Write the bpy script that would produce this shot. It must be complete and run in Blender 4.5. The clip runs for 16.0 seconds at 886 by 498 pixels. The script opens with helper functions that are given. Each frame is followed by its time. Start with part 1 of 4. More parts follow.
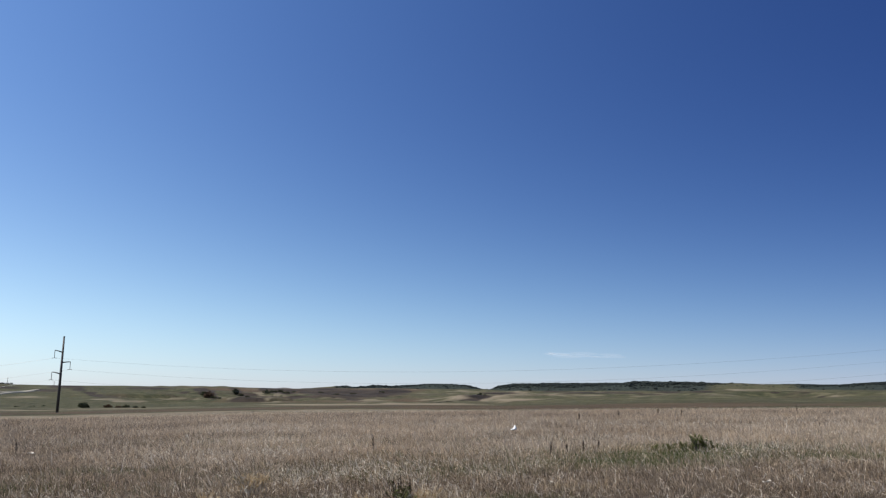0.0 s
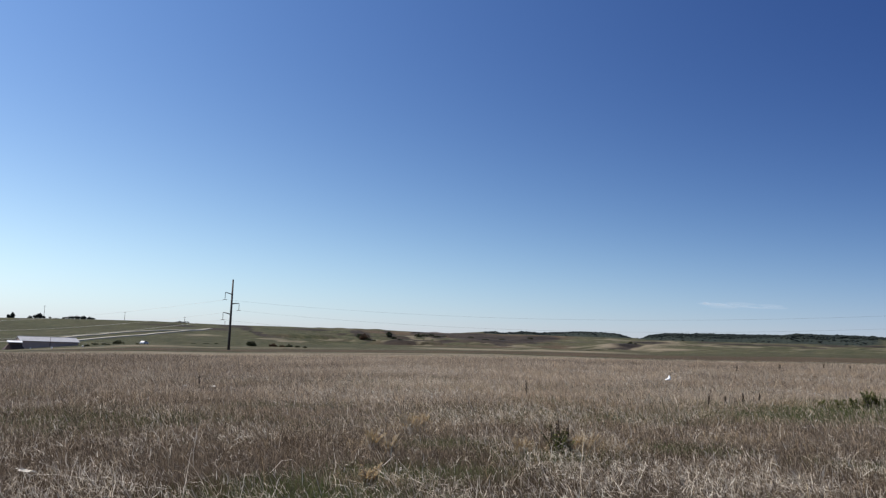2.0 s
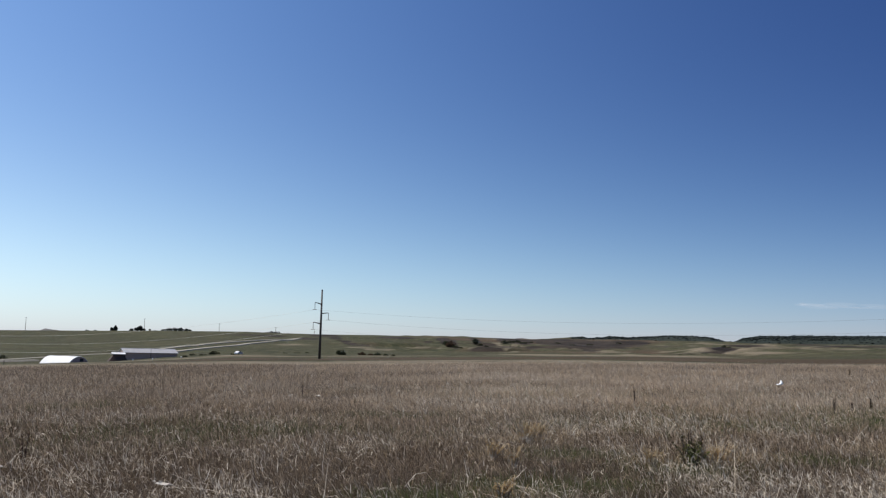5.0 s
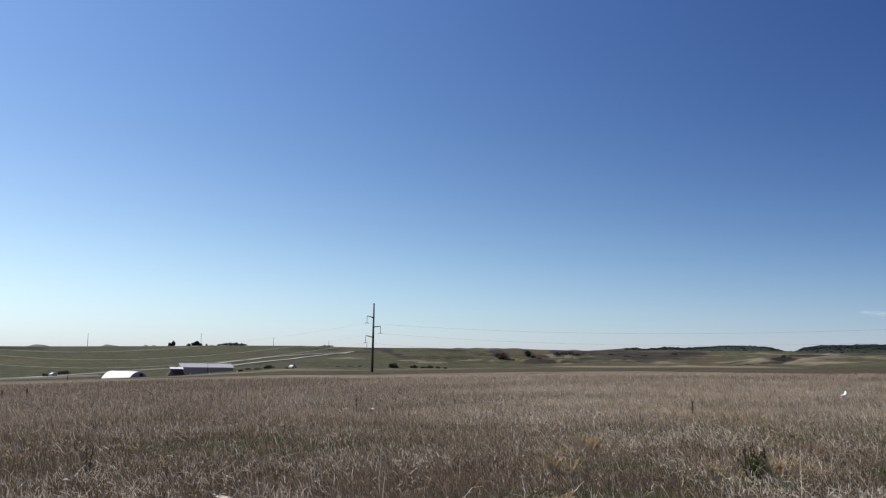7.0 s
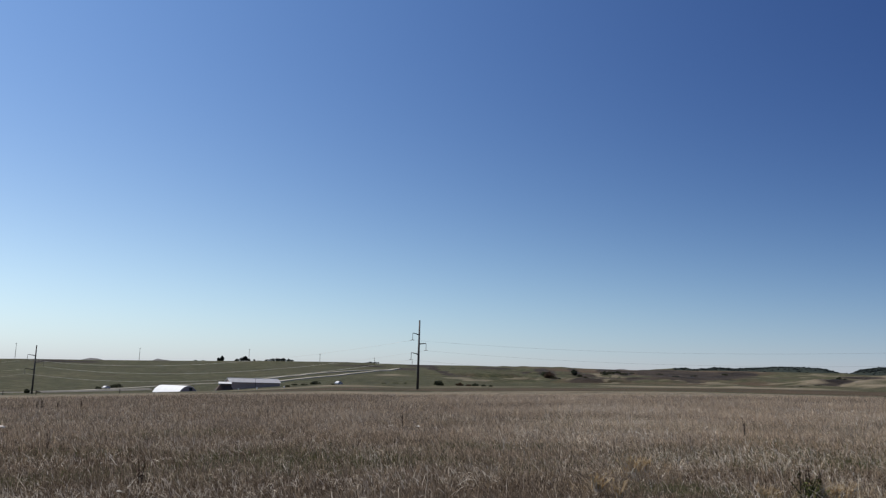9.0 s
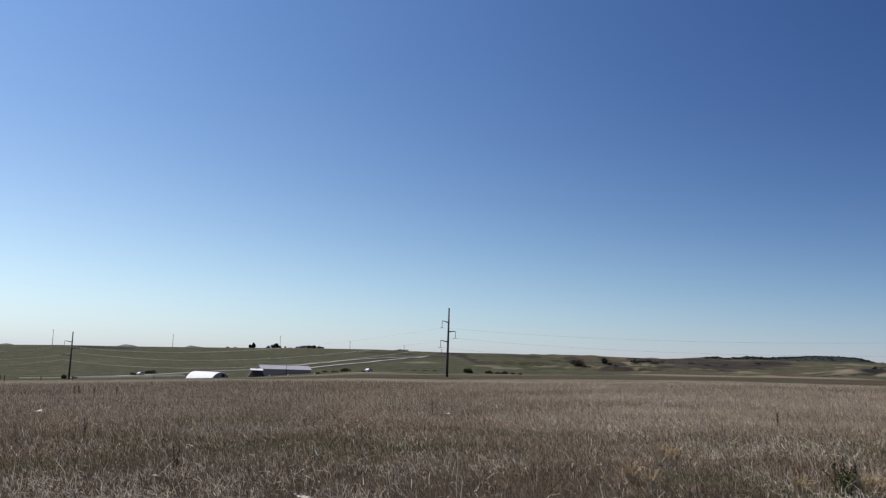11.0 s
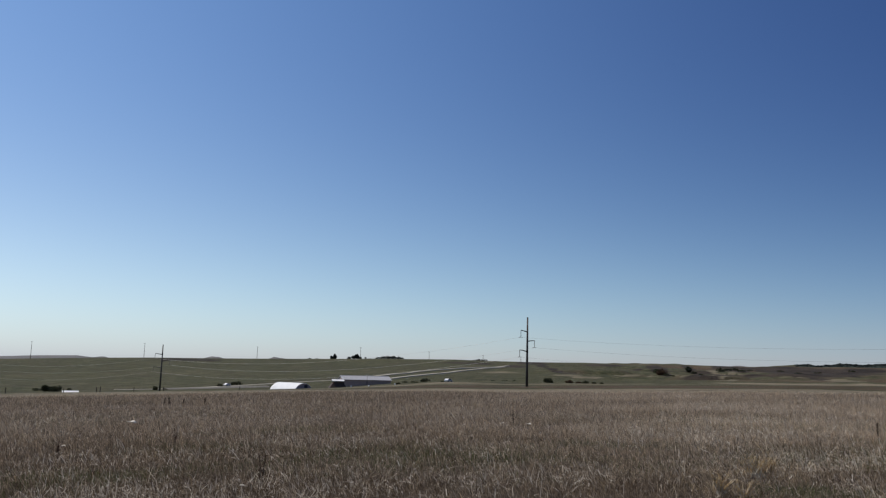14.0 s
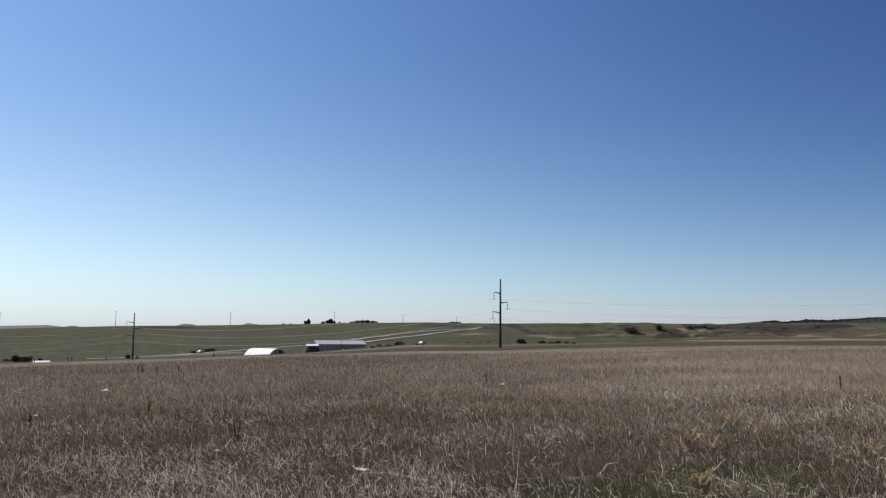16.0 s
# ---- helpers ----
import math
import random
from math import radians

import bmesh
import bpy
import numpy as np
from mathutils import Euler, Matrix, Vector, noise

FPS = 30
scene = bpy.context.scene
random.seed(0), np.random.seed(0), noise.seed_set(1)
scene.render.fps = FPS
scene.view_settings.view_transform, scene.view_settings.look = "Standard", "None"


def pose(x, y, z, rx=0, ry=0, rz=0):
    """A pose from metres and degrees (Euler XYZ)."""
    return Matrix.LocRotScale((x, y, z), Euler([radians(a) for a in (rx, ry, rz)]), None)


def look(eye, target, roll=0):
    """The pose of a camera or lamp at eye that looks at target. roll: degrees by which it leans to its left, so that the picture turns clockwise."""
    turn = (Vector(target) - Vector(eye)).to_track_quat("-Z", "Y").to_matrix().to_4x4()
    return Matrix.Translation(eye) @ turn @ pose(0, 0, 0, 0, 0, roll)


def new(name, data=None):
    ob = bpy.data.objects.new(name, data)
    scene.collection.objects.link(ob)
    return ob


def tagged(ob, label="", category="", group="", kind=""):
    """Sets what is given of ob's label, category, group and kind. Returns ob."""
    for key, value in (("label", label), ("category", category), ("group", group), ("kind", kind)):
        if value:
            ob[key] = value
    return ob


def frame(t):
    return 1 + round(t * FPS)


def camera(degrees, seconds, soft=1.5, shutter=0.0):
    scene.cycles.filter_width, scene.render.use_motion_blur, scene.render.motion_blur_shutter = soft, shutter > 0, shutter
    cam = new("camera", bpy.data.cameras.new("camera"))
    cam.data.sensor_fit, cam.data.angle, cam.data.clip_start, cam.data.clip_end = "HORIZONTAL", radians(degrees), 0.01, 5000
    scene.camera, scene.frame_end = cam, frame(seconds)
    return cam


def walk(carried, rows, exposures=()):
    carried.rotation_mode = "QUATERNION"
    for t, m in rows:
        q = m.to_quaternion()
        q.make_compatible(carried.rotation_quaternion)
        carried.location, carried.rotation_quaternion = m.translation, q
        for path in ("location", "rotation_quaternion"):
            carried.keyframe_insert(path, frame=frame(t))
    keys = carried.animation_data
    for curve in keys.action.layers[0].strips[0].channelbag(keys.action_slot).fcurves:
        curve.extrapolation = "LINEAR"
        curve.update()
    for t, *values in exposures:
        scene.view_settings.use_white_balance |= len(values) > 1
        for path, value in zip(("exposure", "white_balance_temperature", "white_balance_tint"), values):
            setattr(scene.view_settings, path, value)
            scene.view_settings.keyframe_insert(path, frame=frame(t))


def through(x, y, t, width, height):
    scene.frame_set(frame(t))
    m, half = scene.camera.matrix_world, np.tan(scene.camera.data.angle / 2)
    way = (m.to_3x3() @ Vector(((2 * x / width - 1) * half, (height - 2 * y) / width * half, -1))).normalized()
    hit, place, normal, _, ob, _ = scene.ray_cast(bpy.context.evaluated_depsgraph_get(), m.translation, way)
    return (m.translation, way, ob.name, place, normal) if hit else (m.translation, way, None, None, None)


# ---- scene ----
# camera: carried, standing in a dry field and turning slowly to its left
cam = camera(56.3, 16.0, soft=1.25)
PATH = [
    (0, 0.646, -0.385, 1.600, -24.31, 10.57, 0.66),
    (0.5, 0.644, -0.381, 1.600, -22.89, 9.91, 0.84),
    (1, 0.586, -0.438, 1.600, -20.35, 9.13, 0.74),
    (1.5, 0.526, -0.501, 1.600, -18.07, 7.54, 1.02),
    (2, 0.462, -0.471, 1.600, -14.05, 6.66, 2.19),
    (2.5, 0.379, -0.307, 1.600, -8.61, 7.09, 2.10),
    (3, 0.315, -0.207, 1.600, -7.64, 6.23, 1.94),
    (3.2, 0.290, -0.207, 1.600, -8.66, 5.69, 1.80),
    (5.5, 0.034, -0.031, 1.600, -7.75, 7.41, 1.09),
    (6, 0.035, -0.067, 1.600, -6.64, 7.68, 0.82),
    (6.5, 0.040, -0.042, 1.600, -5.86, 7.62, 0.47),
    (7, 0.031, -0.030, 1.600, -4.69, 7.72, 0.97),
    (7.5, 0.025, -0.041, 1.600, -3.26, 8.04, 1.32),
    (8, 0.017, -0.034, 1.600, -2.28, 8.10, 1.43),
    (8.5, 0.009, -0.039, 1.600, -1.72, 8.55, 1.48),
    (8.7, 0.011, -0.043, 1.600, -1.62, 8.89, 1.53),
    (11, -0.002, -0.054, 1.600, 0.56, 7.95, 1.92),
    (11.5, -0.009, -0.010, 1.600, 1.95, 8.16, 1.44),
    (12, -0.012, -0.021, 1.627, 6.51, 9.41, 1.48),
    (12.5, -0.032, -0.025, 1.650, 10.73, 10.40, 1.86),
    (13, -0.046, 0.000, 1.600, 7.95, 8.32, 1.98),
    (13.5, -0.026, 0.045, 1.600, 4.69, 7.51, 1.72),
    (14, -0.028, 0.027, 1.600, 5.95, 8.46, 1.57),
    (14.5, -0.038, 0.008, 1.600, 7.42, 8.95, 1.52),
    (15, -0.039, 0.002, 1.600, 7.00, 8.63, 1.04),
    (15.5, -0.021, 0.003, 1.600, 5.57, 7.00, 0.63),
    (16, -0.000, 0.000, 1.600, 3.99, 5.95, 0.48),
]
walk(cam, [(t, pose(x, y, z, 90 + tilt, 0, turn) @ pose(0, 0, 0, 0, 0, lean)) for t, x, y, z, turn, tilt, lean in PATH],
     exposures=[(0, 0.15), (1.5, 0.1), (3, -0.06), (5.5, -0.1), (7, -0.06), (7.5, -0.06), (8, -0.15), (8.5, -0.26), (11, -0.22), (12, -0.2), (12.5, -0.42), (13, -0.62), (13.5, -0.16), (14, -0.46), (14.5, -0.38), (15, -0.52), (15.5, -0.42), (16, -0.2)])

# ---- world and sun ----
SUN_TURN, SUN_HEIGHT = 76.0, 57.0          # degrees to the left of the road pole, degrees above the horizon
world = bpy.data.worlds.new("clear_sky")
scene.world = world
world.use_nodes = True
wn = world.node_tree.nodes
sky = wn.new("ShaderNodeTexSky")
sky.sky_type = 'NISHITA'
sky.sun_disc = False
sky.sun_elevation = radians(SUN_HEIGHT)
sky.sun_rotation = radians(-SUN_TURN)
sky.altitude = 700
sky.air_density, sky.dust_density, sky.ozone_density = 1.0, 0.0, 3.0
wl = world.node_tree.links
deep, tone = wn.new("ShaderNodeGamma"), wn.new("ShaderNodeVectorMath")
deep.inputs[1].default_value = 1.5
tone.operation = 'MULTIPLY'
tone.inputs[1].default_value = (0.152, 0.194, 0.321)
wl.new(sky.outputs[0], deep.inputs[0])
wl.new(deep.outputs[0], tone.inputs[0])


def world_math(operation, one, two=None):
    n = wn.new("ShaderNodeMath")
    n.operation = operation
    for sock, v in zip(n.inputs, (one, two)):
        if isinstance(v, (int, float)):
            sock.default_value = v
        elif v is not None:
            wl.new(v, sock)
    return n.outputs[0]


# tint added to the sky for lens glare and low haze: brighter and whiter towards the sun, paler low over the land, all
# the way round
around, toward, parts, glow = wn.new("ShaderNodeTexCoord"), wn.new("ShaderNodeVectorMath"), wn.new("ShaderNodeSeparateXYZ"), wn.new("ShaderNodeCombineXYZ")
toward.operation = 'DOT_PRODUCT'
st, sh = radians(SUN_TURN), radians(SUN_HEIGHT)
toward.inputs[1].default_value = (-math.sin(st) * math.cos(sh), math.cos(st) * math.cos(sh), math.sin(sh))
wl.new(around.outputs["Generated"], toward.inputs[0])
wl.new(around.outputs["Generated"], parts.inputs[0])
low_air, mid_air = [world_math('EXPONENT', world_math('MULTIPLY', world_math('MAXIMUM', parts.outputs[2], 0.0), -1 / deep_)) for deep_ in (0.07, 0.2)]
near_sun = world_math('MULTIPLY', world_math('SUBTRACT', mid_air, low_air), world_math('MULTIPLY', toward.outputs["Value"], toward.outputs["Value"]))
for i, (sunward, low, middle, spread, fade, slant, veil) in enumerate(((3.56, -1.98, 2.45, -2.36, -1.02, -0.63, -1.0), (2.99, -1.34, 1.65, -2.1, -0.91, -0.17, -1.6), (1.85, 0.07, 0.33, -1.19, -0.69, -0.1, -1.1))):
    aim = world_math('MULTIPLY', toward.outputs["Value"], world_math('ADD', world_math('MULTIPLY', toward.outputs["Value"], fade), world_math('ADD', world_math('MULTIPLY', low_air, slant), world_math('ADD', world_math('MULTIPLY', mid_air, spread), sunward))))
    power = world_math('ADD', aim, world_math('ADD', world_math('MULTIPLY', low_air, low), world_math('ADD', world_math('MULTIPLY', mid_air, middle), world_math('MULTIPLY', near_sun, veil))))
    wl.new(world_math('EXPONENT', power), glow.inputs[i])
hazy = wn.new("ShaderNodeVectorMath")
hazy.operation = 'MULTIPLY'
wl.new(tone.outputs[0], hazy.inputs[0])
wl.new(glow.outputs[0], hazy.inputs[1])
wl.new(hazy.outputs[0], wn["Background"].inputs[0])
wn["Background"].inputs[1].default_value = 0.1

sun_data = bpy.data.lights.new("sun", 'SUN')
sun_data.energy, sun_data.angle, sun_data.color = 4.8, radians(0.53), (1.0, 0.92, 0.82)
sun = new("sun", sun_data)
a, e = radians(SUN_TURN), radians(SUN_HEIGHT)
sun.matrix_world = look((-math.sin(a) * math.cos(e) * 100, math.cos(a) * math.cos(e) * 100, math.sin(e) * 100), (0, 0, 0))


# ---- materials ----
def material(name, rough=0.8, metal=0.0):
    m = bpy.data.materials.new(name)
    m.use_nodes = True
    b = m.node_tree.nodes["Principled BSDF"]
    b.inputs["Roughness"].default_value, b.inputs["Metallic"].default_value = rough, metal
    return m, m.node_tree, b


def node(tree, kind, **values):
    n = tree.nodes.new(kind)
    for key, v in values.items():
        n.inputs[key.replace("_", " ")].default_value = v
    return n


def ramp(tree, source, stops):
    r = tree.nodes.new("ShaderNodeValToRGB")
    els = r.color_ramp.elements
    els[0].position, els[0].color = stops[0][0], (*stops[0][1], 1)
    els[1].position, els[1].color = stops[-1][0], (*stops[-1][1], 1)
    for p, c in stops[1:-1]:
        els.new(p).color = (*c, 1)
    tree.links.new(source, r.inputs[0])
    return r.outputs[0]


def mix(tree, fac, one, two, blend='MIX'):
    m = tree.nodes.new("ShaderNodeMix")
    m.data_type, m.blend_type = 'RGBA', blend
    for sock, v in ((m.inputs[0], fac), (m.inputs[6], one), (m.inputs[7], two)):
        if isinstance(v, (int, float)):
            sock.default_value = v
        elif isinstance(v, tuple):
            sock.default_value = (*v, 1)
        else:
            tree.links.new(v, sock)
    return m.outputs[2]


def grain(tree, scale, detail=6.0, rough=0.6, stretch=None):
    """Noise over the object's own space, in metres; scale is cycles per metre."""
    c = tree.nodes.new("ShaderNodeTexCoord")
    n = node(tree, "ShaderNodeTexNoise", Scale=scale, Detail=detail, Roughness=rough)
    out = c.outputs["Object"]
    if stretch:
        mp = tree.nodes.new("ShaderNodeMapping")
        mp.inputs["Scale"].default_value = stretch
        tree.links.new(out, mp.inputs[0])
        out = mp.outputs[0]
    tree.links.new(out, n.inputs["Vector"])
    return n.outputs["Fac"]


def relief(tree, bsdf, height, strength, distance):
    b = node(tree, "ShaderNodeBump", Strength=strength, Distance=distance)
    tree.links.new(height, b.inputs["Height"])
    tree.links.new(b.outputs[0], bsdf.inputs["Normal"])


def mottled(name, dark, light, scale, rough=0.8, metal=0.0, bump=0.0, stretch=None):
    m, t, b = material(name, rough, metal)
    g = grain(t, scale, stretch=stretch)
    fine = grain(t, scale * 9, 3.0, stretch=stretch)
    mid = tuple((p + q) / 2 for p, q in zip(dark, light))
    c = mix(t, 0.35, ramp(t, g, [(0.3, dark), (0.5, mid), (0.7, light)]), ramp(t, fine, [(0.3, dark), (0.7, light)]))
    t.links.new(c, b.inputs["Base Color"])
    if bump:
        relief(t, b, fine, bump, 0.02)
    return m


def dull(m):
    m.node_tree.nodes["Principled BSDF"].inputs["Specular IOR Level"].default_value = 0.05
    return m


def foliage(name, stops, through=0.3, patches=None, patch_scale=0.15, ripe_shade=None):
    """Thin leaves and blades: each blade its own tint, some light coming through."""
    m, t, b = material(name, 0.75)
    geo = t.nodes.new("ShaderNodeNewGeometry")
    c = ramp(t, geo.outputs["Random Per Island"], stops)
    if patches:
        c = mix(t, ramp(t, grain(t, patch_scale, 4.0), [(0.38, (0, 0, 0)), (0.62, (1, 1, 1))]), c, mix(t, 1.0, c, patches, 'MULTIPLY'))
    # shade low between stalks painted into the bases, light into the seed heads
    if ripe_shade:
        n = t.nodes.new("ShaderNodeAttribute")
        n.attribute_name = "ripe_shade"
        c = mix(t, 1.0, c, mix(t, n.outputs["Fac"], *ripe_shade), 'MULTIPLY')
    t.links.new(c, b.inputs["Base Color"])
    b.inputs["Specular IOR Level"].default_value = 0.08
    tr = t.nodes.new("ShaderNodeBsdfTranslucent")
    t.links.new(c, tr.inputs[0])
    ms = t.nodes.new("ShaderNodeMixShader")
    ms.inputs[0].default_value = through
    t.links.new(b.outputs[0], ms.inputs[1])
    t.links.new(tr.outputs[0], ms.inputs[2])
    t.links.new(ms.outputs[0], t.nodes["Material Output"].inputs[0])
    return m


def land_material():
    """Bare thatch under the field's grass, a brown weedy strip, pasture, pale hay, eroded banks, woods and far land
    greyed by painted haze, by the land-cover layers.
    """
    m, t, b = material("land", 0.95)
    b.inputs["Specular IOR Level"].default_value = 0.1
    def layer(name):
        n = t.nodes.new("ShaderNodeAttribute")
        n.attribute_name = name
        return n.outputs["Fac"]
    def sharpened(value, ragged, soft):
        add = t.nodes.new("ShaderNodeMath")
        add.operation = 'MULTIPLY_ADD'
        t.links.new(ragged, add.inputs[0])
        add.inputs[1].default_value = 0.9
        sub = t.nodes.new("ShaderNodeMath")
        sub.operation = 'ADD'
        t.links.new(value, add.inputs[2])
        t.links.new(add.outputs[0], sub.inputs[0])
        sub.inputs[1].default_value = -0.45
        return ramp(t, sub.outputs[0], [(0.5 - soft, (0, 0, 0)), (0.5 + soft, (1, 1, 1))])
    big, mid, fine = grain(t, 0.006, 8.0), grain(t, 0.035, 8.0, 0.65), grain(t, 0.5, 6.0, 0.7)
    thatch = mix(t, 0.5, ramp(t, grain(t, 0.25), [(0.3, (0.10, 0.078, 0.055)), (0.7, (0.19, 0.150, 0.108))]),
                 ramp(t, grain(t, 14.0), [(0.3, (0.05, 0.038, 0.027)), (0.7, (0.22, 0.175, 0.125))]))
    green = mix(t, 0.55, ramp(t, big, [(0.34, (0.033, 0.043, 0.018)), (0.5, (0.067, 0.079, 0.034)), (0.66, (0.138, 0.124, 0.065))]),
                ramp(t, mid, [(0.3, (0.030, 0.033, 0.018)), (0.45, (0.063, 0.064, 0.033)), (0.58, (0.082, 0.078, 0.044)), (0.74, (0.175, 0.150, 0.098))]))
    green = mix(t, 0.46, green, ramp(t, grain(t, 0.14, 7.0, 0.72), [(0.34, (0.018, 0.021, 0.012)), (0.5, (0.072, 0.068, 0.038)), (0.66, (0.20, 0.172, 0.10))]))
    green = mix(t, ramp(t, grain(t, 0.045, 9.0, 0.75, (0.5, 1.6, 1.0)), [(0.50, (0, 0, 0)), (0.62, (0.75, 0.75, 0.75))]), green, ramp(t, fine, [(0.3, (0.040, 0.033, 0.022)), (0.7, (0.105, 0.084, 0.055))]))
    brown = mix(t, 0.5, ramp(t, mid, [(0.3, (0.052, 0.038, 0.024)), (0.7, (0.150, 0.108, 0.068))]), ramp(t, fine, [(0.3, (0.044, 0.033, 0.021)), (0.7, (0.135, 0.100, 0.064))]))
    hay = mix(t, 0.5, ramp(t, mid, [(0.3, (0.19, 0.158, 0.105)), (0.7, (0.38, 0.315, 0.22))]), ramp(t, fine, [(0.3, (0.09, 0.077, 0.045)), (0.7, (0.25, 0.205, 0.145))]))
    scrub = ramp(t, mid, [(0.35, (0.022, 0.018, 0.014)), (0.65, (0.068, 0.054, 0.041))])
    clay = ramp(t, mid, [(0.3, (0.105, 0.092, 0.058)), (0.7, (0.25, 0.212, 0.145))])
    wood = ramp(t, grain(t, 0.08), [(0.3, (0.018, 0.024, 0.020)), (0.7, (0.046, 0.054, 0.040))])
    # far land: the grey of distance haze painted into its base colour
    hazed = ramp(t, big, [(0.3, (0.13, 0.128, 0.128)), (0.7, (0.20, 0.19, 0.18))])
    c, scruffy = green, grain(t, 0.07, 9.0, 0.72)
    for name, cover in (("strip", brown), ("hay", hay), ("clay", clay), ("scrub", scrub), ("woods", wood), ("far", hazed), ("field", thatch)):
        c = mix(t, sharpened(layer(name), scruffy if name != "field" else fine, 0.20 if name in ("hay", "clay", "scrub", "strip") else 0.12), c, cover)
    t.links.new(c, b.inputs["Base Color"])
    relief(t, b, grain(t, 0.10, 10.0, 0.72), 0.9, 3.5)
    return m


LAND = land_material()
STEEL = mottled("weathered_steel", (0.055, 0.048, 0.042), (0.11, 0.095, 0.085), 0.6, 0.7, 0.3)
CREOSOTE = mottled("creosoted_wood", (0.030, 0.024, 0.020), (0.085, 0.068, 0.055), 1.5, 0.9, stretch=(4, 4, 0.3), bump=0.3)
# backlit look against the sky put into a darker strand colour
BACKLIT_STRAND = mottled("backlit_strand", (0.06, 0.065, 0.075), (0.11, 0.115, 0.125), 2.0, 0.8)
ALUMINIUM = mottled("aluminium_strand", (0.62, 0.60, 0.54), (0.78, 0.76, 0.70), 2.0, 0.55)
PORCELAIN = mottled("grey_insulator", (0.10, 0.095, 0.09), (0.2, 0.19, 0.18), 3.0, 0.4)
WHITE_SHEET = mottled("white_sheet", (0.72, 0.72, 0.70), (0.84, 0.84, 0.82), 0.4, 0.7, bump=0.1)
ROOF_SHEET = mottled("galvanised_roof", (0.30, 0.30, 0.31), (0.42, 0.42, 0.43), 0.5, 0.7)
WALL_SHEET = mottled("grey_siding", (0.47, 0.33, 0.265), (0.58, 0.42, 0.345), 0.5, 0.85)
END_SHEET = mottled("weathered_end_sheet", (0.54, 0.40, 0.32), (0.68, 0.52, 0.43), 0.5, 0.85)
DARK_BOARD = mottled("dark_boards", (0.085, 0.050, 0.034), (0.150, 0.095, 0.066), 0.8, 0.85)
BROWN_BOARD = mottled("brown_boards", (0.046, 0.027, 0.020), (0.085, 0.052, 0.040), 0.8, 0.85)
DARK_GLASS = mottled("dark_glass", (0.015, 0.017, 0.02), (0.03, 0.033, 0.036), 1.0, 0.45)
ROAD = dull(mottled("concrete_road", (0.32, 0.29, 0.225), (0.46, 0.42, 0.335), 0.05, 0.9))
GRAVEL = dull(mottled("gravel", (0.18, 0.165, 0.14), (0.30, 0.28, 0.24), 0.08, 0.95))
RUBBER = mottled("black_rubber", (0.012, 0.012, 0.012), (0.03, 0.03, 0.03), 3.0, 0.9)
CAR_WHITE = mottled("white_car_paint", (0.76, 0.76, 0.75), (0.84, 0.84, 0.83), 0.5, 0.5)
PLASTIC = mottled("white_plastic_film", (0.75, 0.75, 0.74), (0.88, 0.88, 0.87), 9.0, 0.5, bump=0.4)
BARK = mottled("bark", (0.040, 0.032, 0.025), (0.10, 0.082, 0.064), 3.0, 0.95, bump=0.5)
CORD = mottled("black_cord", (0.004, 0.004, 0.005), (0.012, 0.012, 0.014), 900.0, 0.65)
GLINT = mottled("white_glint", (0.78, 0.78, 0.80), (0.88, 0.88, 0.90), 300.0, 0.3)
PALE_LEAF = mottled("bleached_leaf", (0.50, 0.44, 0.36), (0.78, 0.72, 0.62), 30.0, 0.8)
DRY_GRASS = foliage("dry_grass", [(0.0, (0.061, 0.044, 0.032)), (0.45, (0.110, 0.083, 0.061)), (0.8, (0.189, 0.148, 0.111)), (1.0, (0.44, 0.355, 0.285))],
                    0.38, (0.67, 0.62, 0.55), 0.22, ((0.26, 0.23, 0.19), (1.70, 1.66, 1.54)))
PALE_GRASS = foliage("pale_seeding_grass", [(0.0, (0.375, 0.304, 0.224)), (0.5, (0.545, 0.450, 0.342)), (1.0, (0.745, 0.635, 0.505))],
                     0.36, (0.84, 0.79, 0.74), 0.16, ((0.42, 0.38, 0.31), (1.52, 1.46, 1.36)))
STRAW = foliage("bleached_straw", [(0.0, (0.50, 0.42, 0.31)), (0.5, (0.70, 0.60, 0.46)), (1.0, (0.90, 0.82, 0.68))], 0.25)
GREEN_GRASS = foliage("green_grass", [(0.0, (0.042, 0.062, 0.018)), (0.5, (0.080, 0.104, 0.032)), (1.0, (0.17, 0.180, 0.070))], 0.35)
RUST_GRASS = foliage("rust_grass", [(0.0, (0.27, 0.185, 0.10)), (0.5, (0.46, 0.34, 0.19)), (1.0, (0.70, 0.56, 0.36))], 0.35)
YELLOW_HEAD = foliage("dried_flower_head", [(0.0, (0.26, 0.18, 0.085)), (0.5, (0.43, 0.31, 0.155)), (1.0, (0.64, 0.49, 0.27))], 0.3)
WEED_LEAF = foliage("weed_leaf", [(0.0, (0.035, 0.040, 0.012)), (0.6, (0.075, 0.080, 0.026)), (1.0, (0.13, 0.13, 0.05))], 0.25)
FIELD_WEED = foliage("field_weed_leaf", [(0.0, (0.07, 0.090, 0.025)), (0.6, (0.14, 0.160, 0.048)), (1.0, (0.24, 0.24, 0.085))], 0.35)
DOCK_SEED = foliage("dock_seed", [(0.0, (0.030, 0.016, 0.010)), (1.0, (0.085, 0.045, 0.025))], 0.15)
# shrub leaves lightened in base colour for the haze over the valley
SHRUB_LEAF = foliage("shrub_leaf", [(0.0, (0.024, 0.030, 0.016)), (0.6, (0.050, 0.056, 0.030)), (1.0, (0.105, 0.105, 0.060))], 0.15)
RUSTY_LEAF = foliage("rusty_leaf", [(0.0, (0.040, 0.026, 0.016)), (0.6, (0.085, 0.052, 0.032)), (1.0, (0.13, 0.085, 0.05))], 0.15)
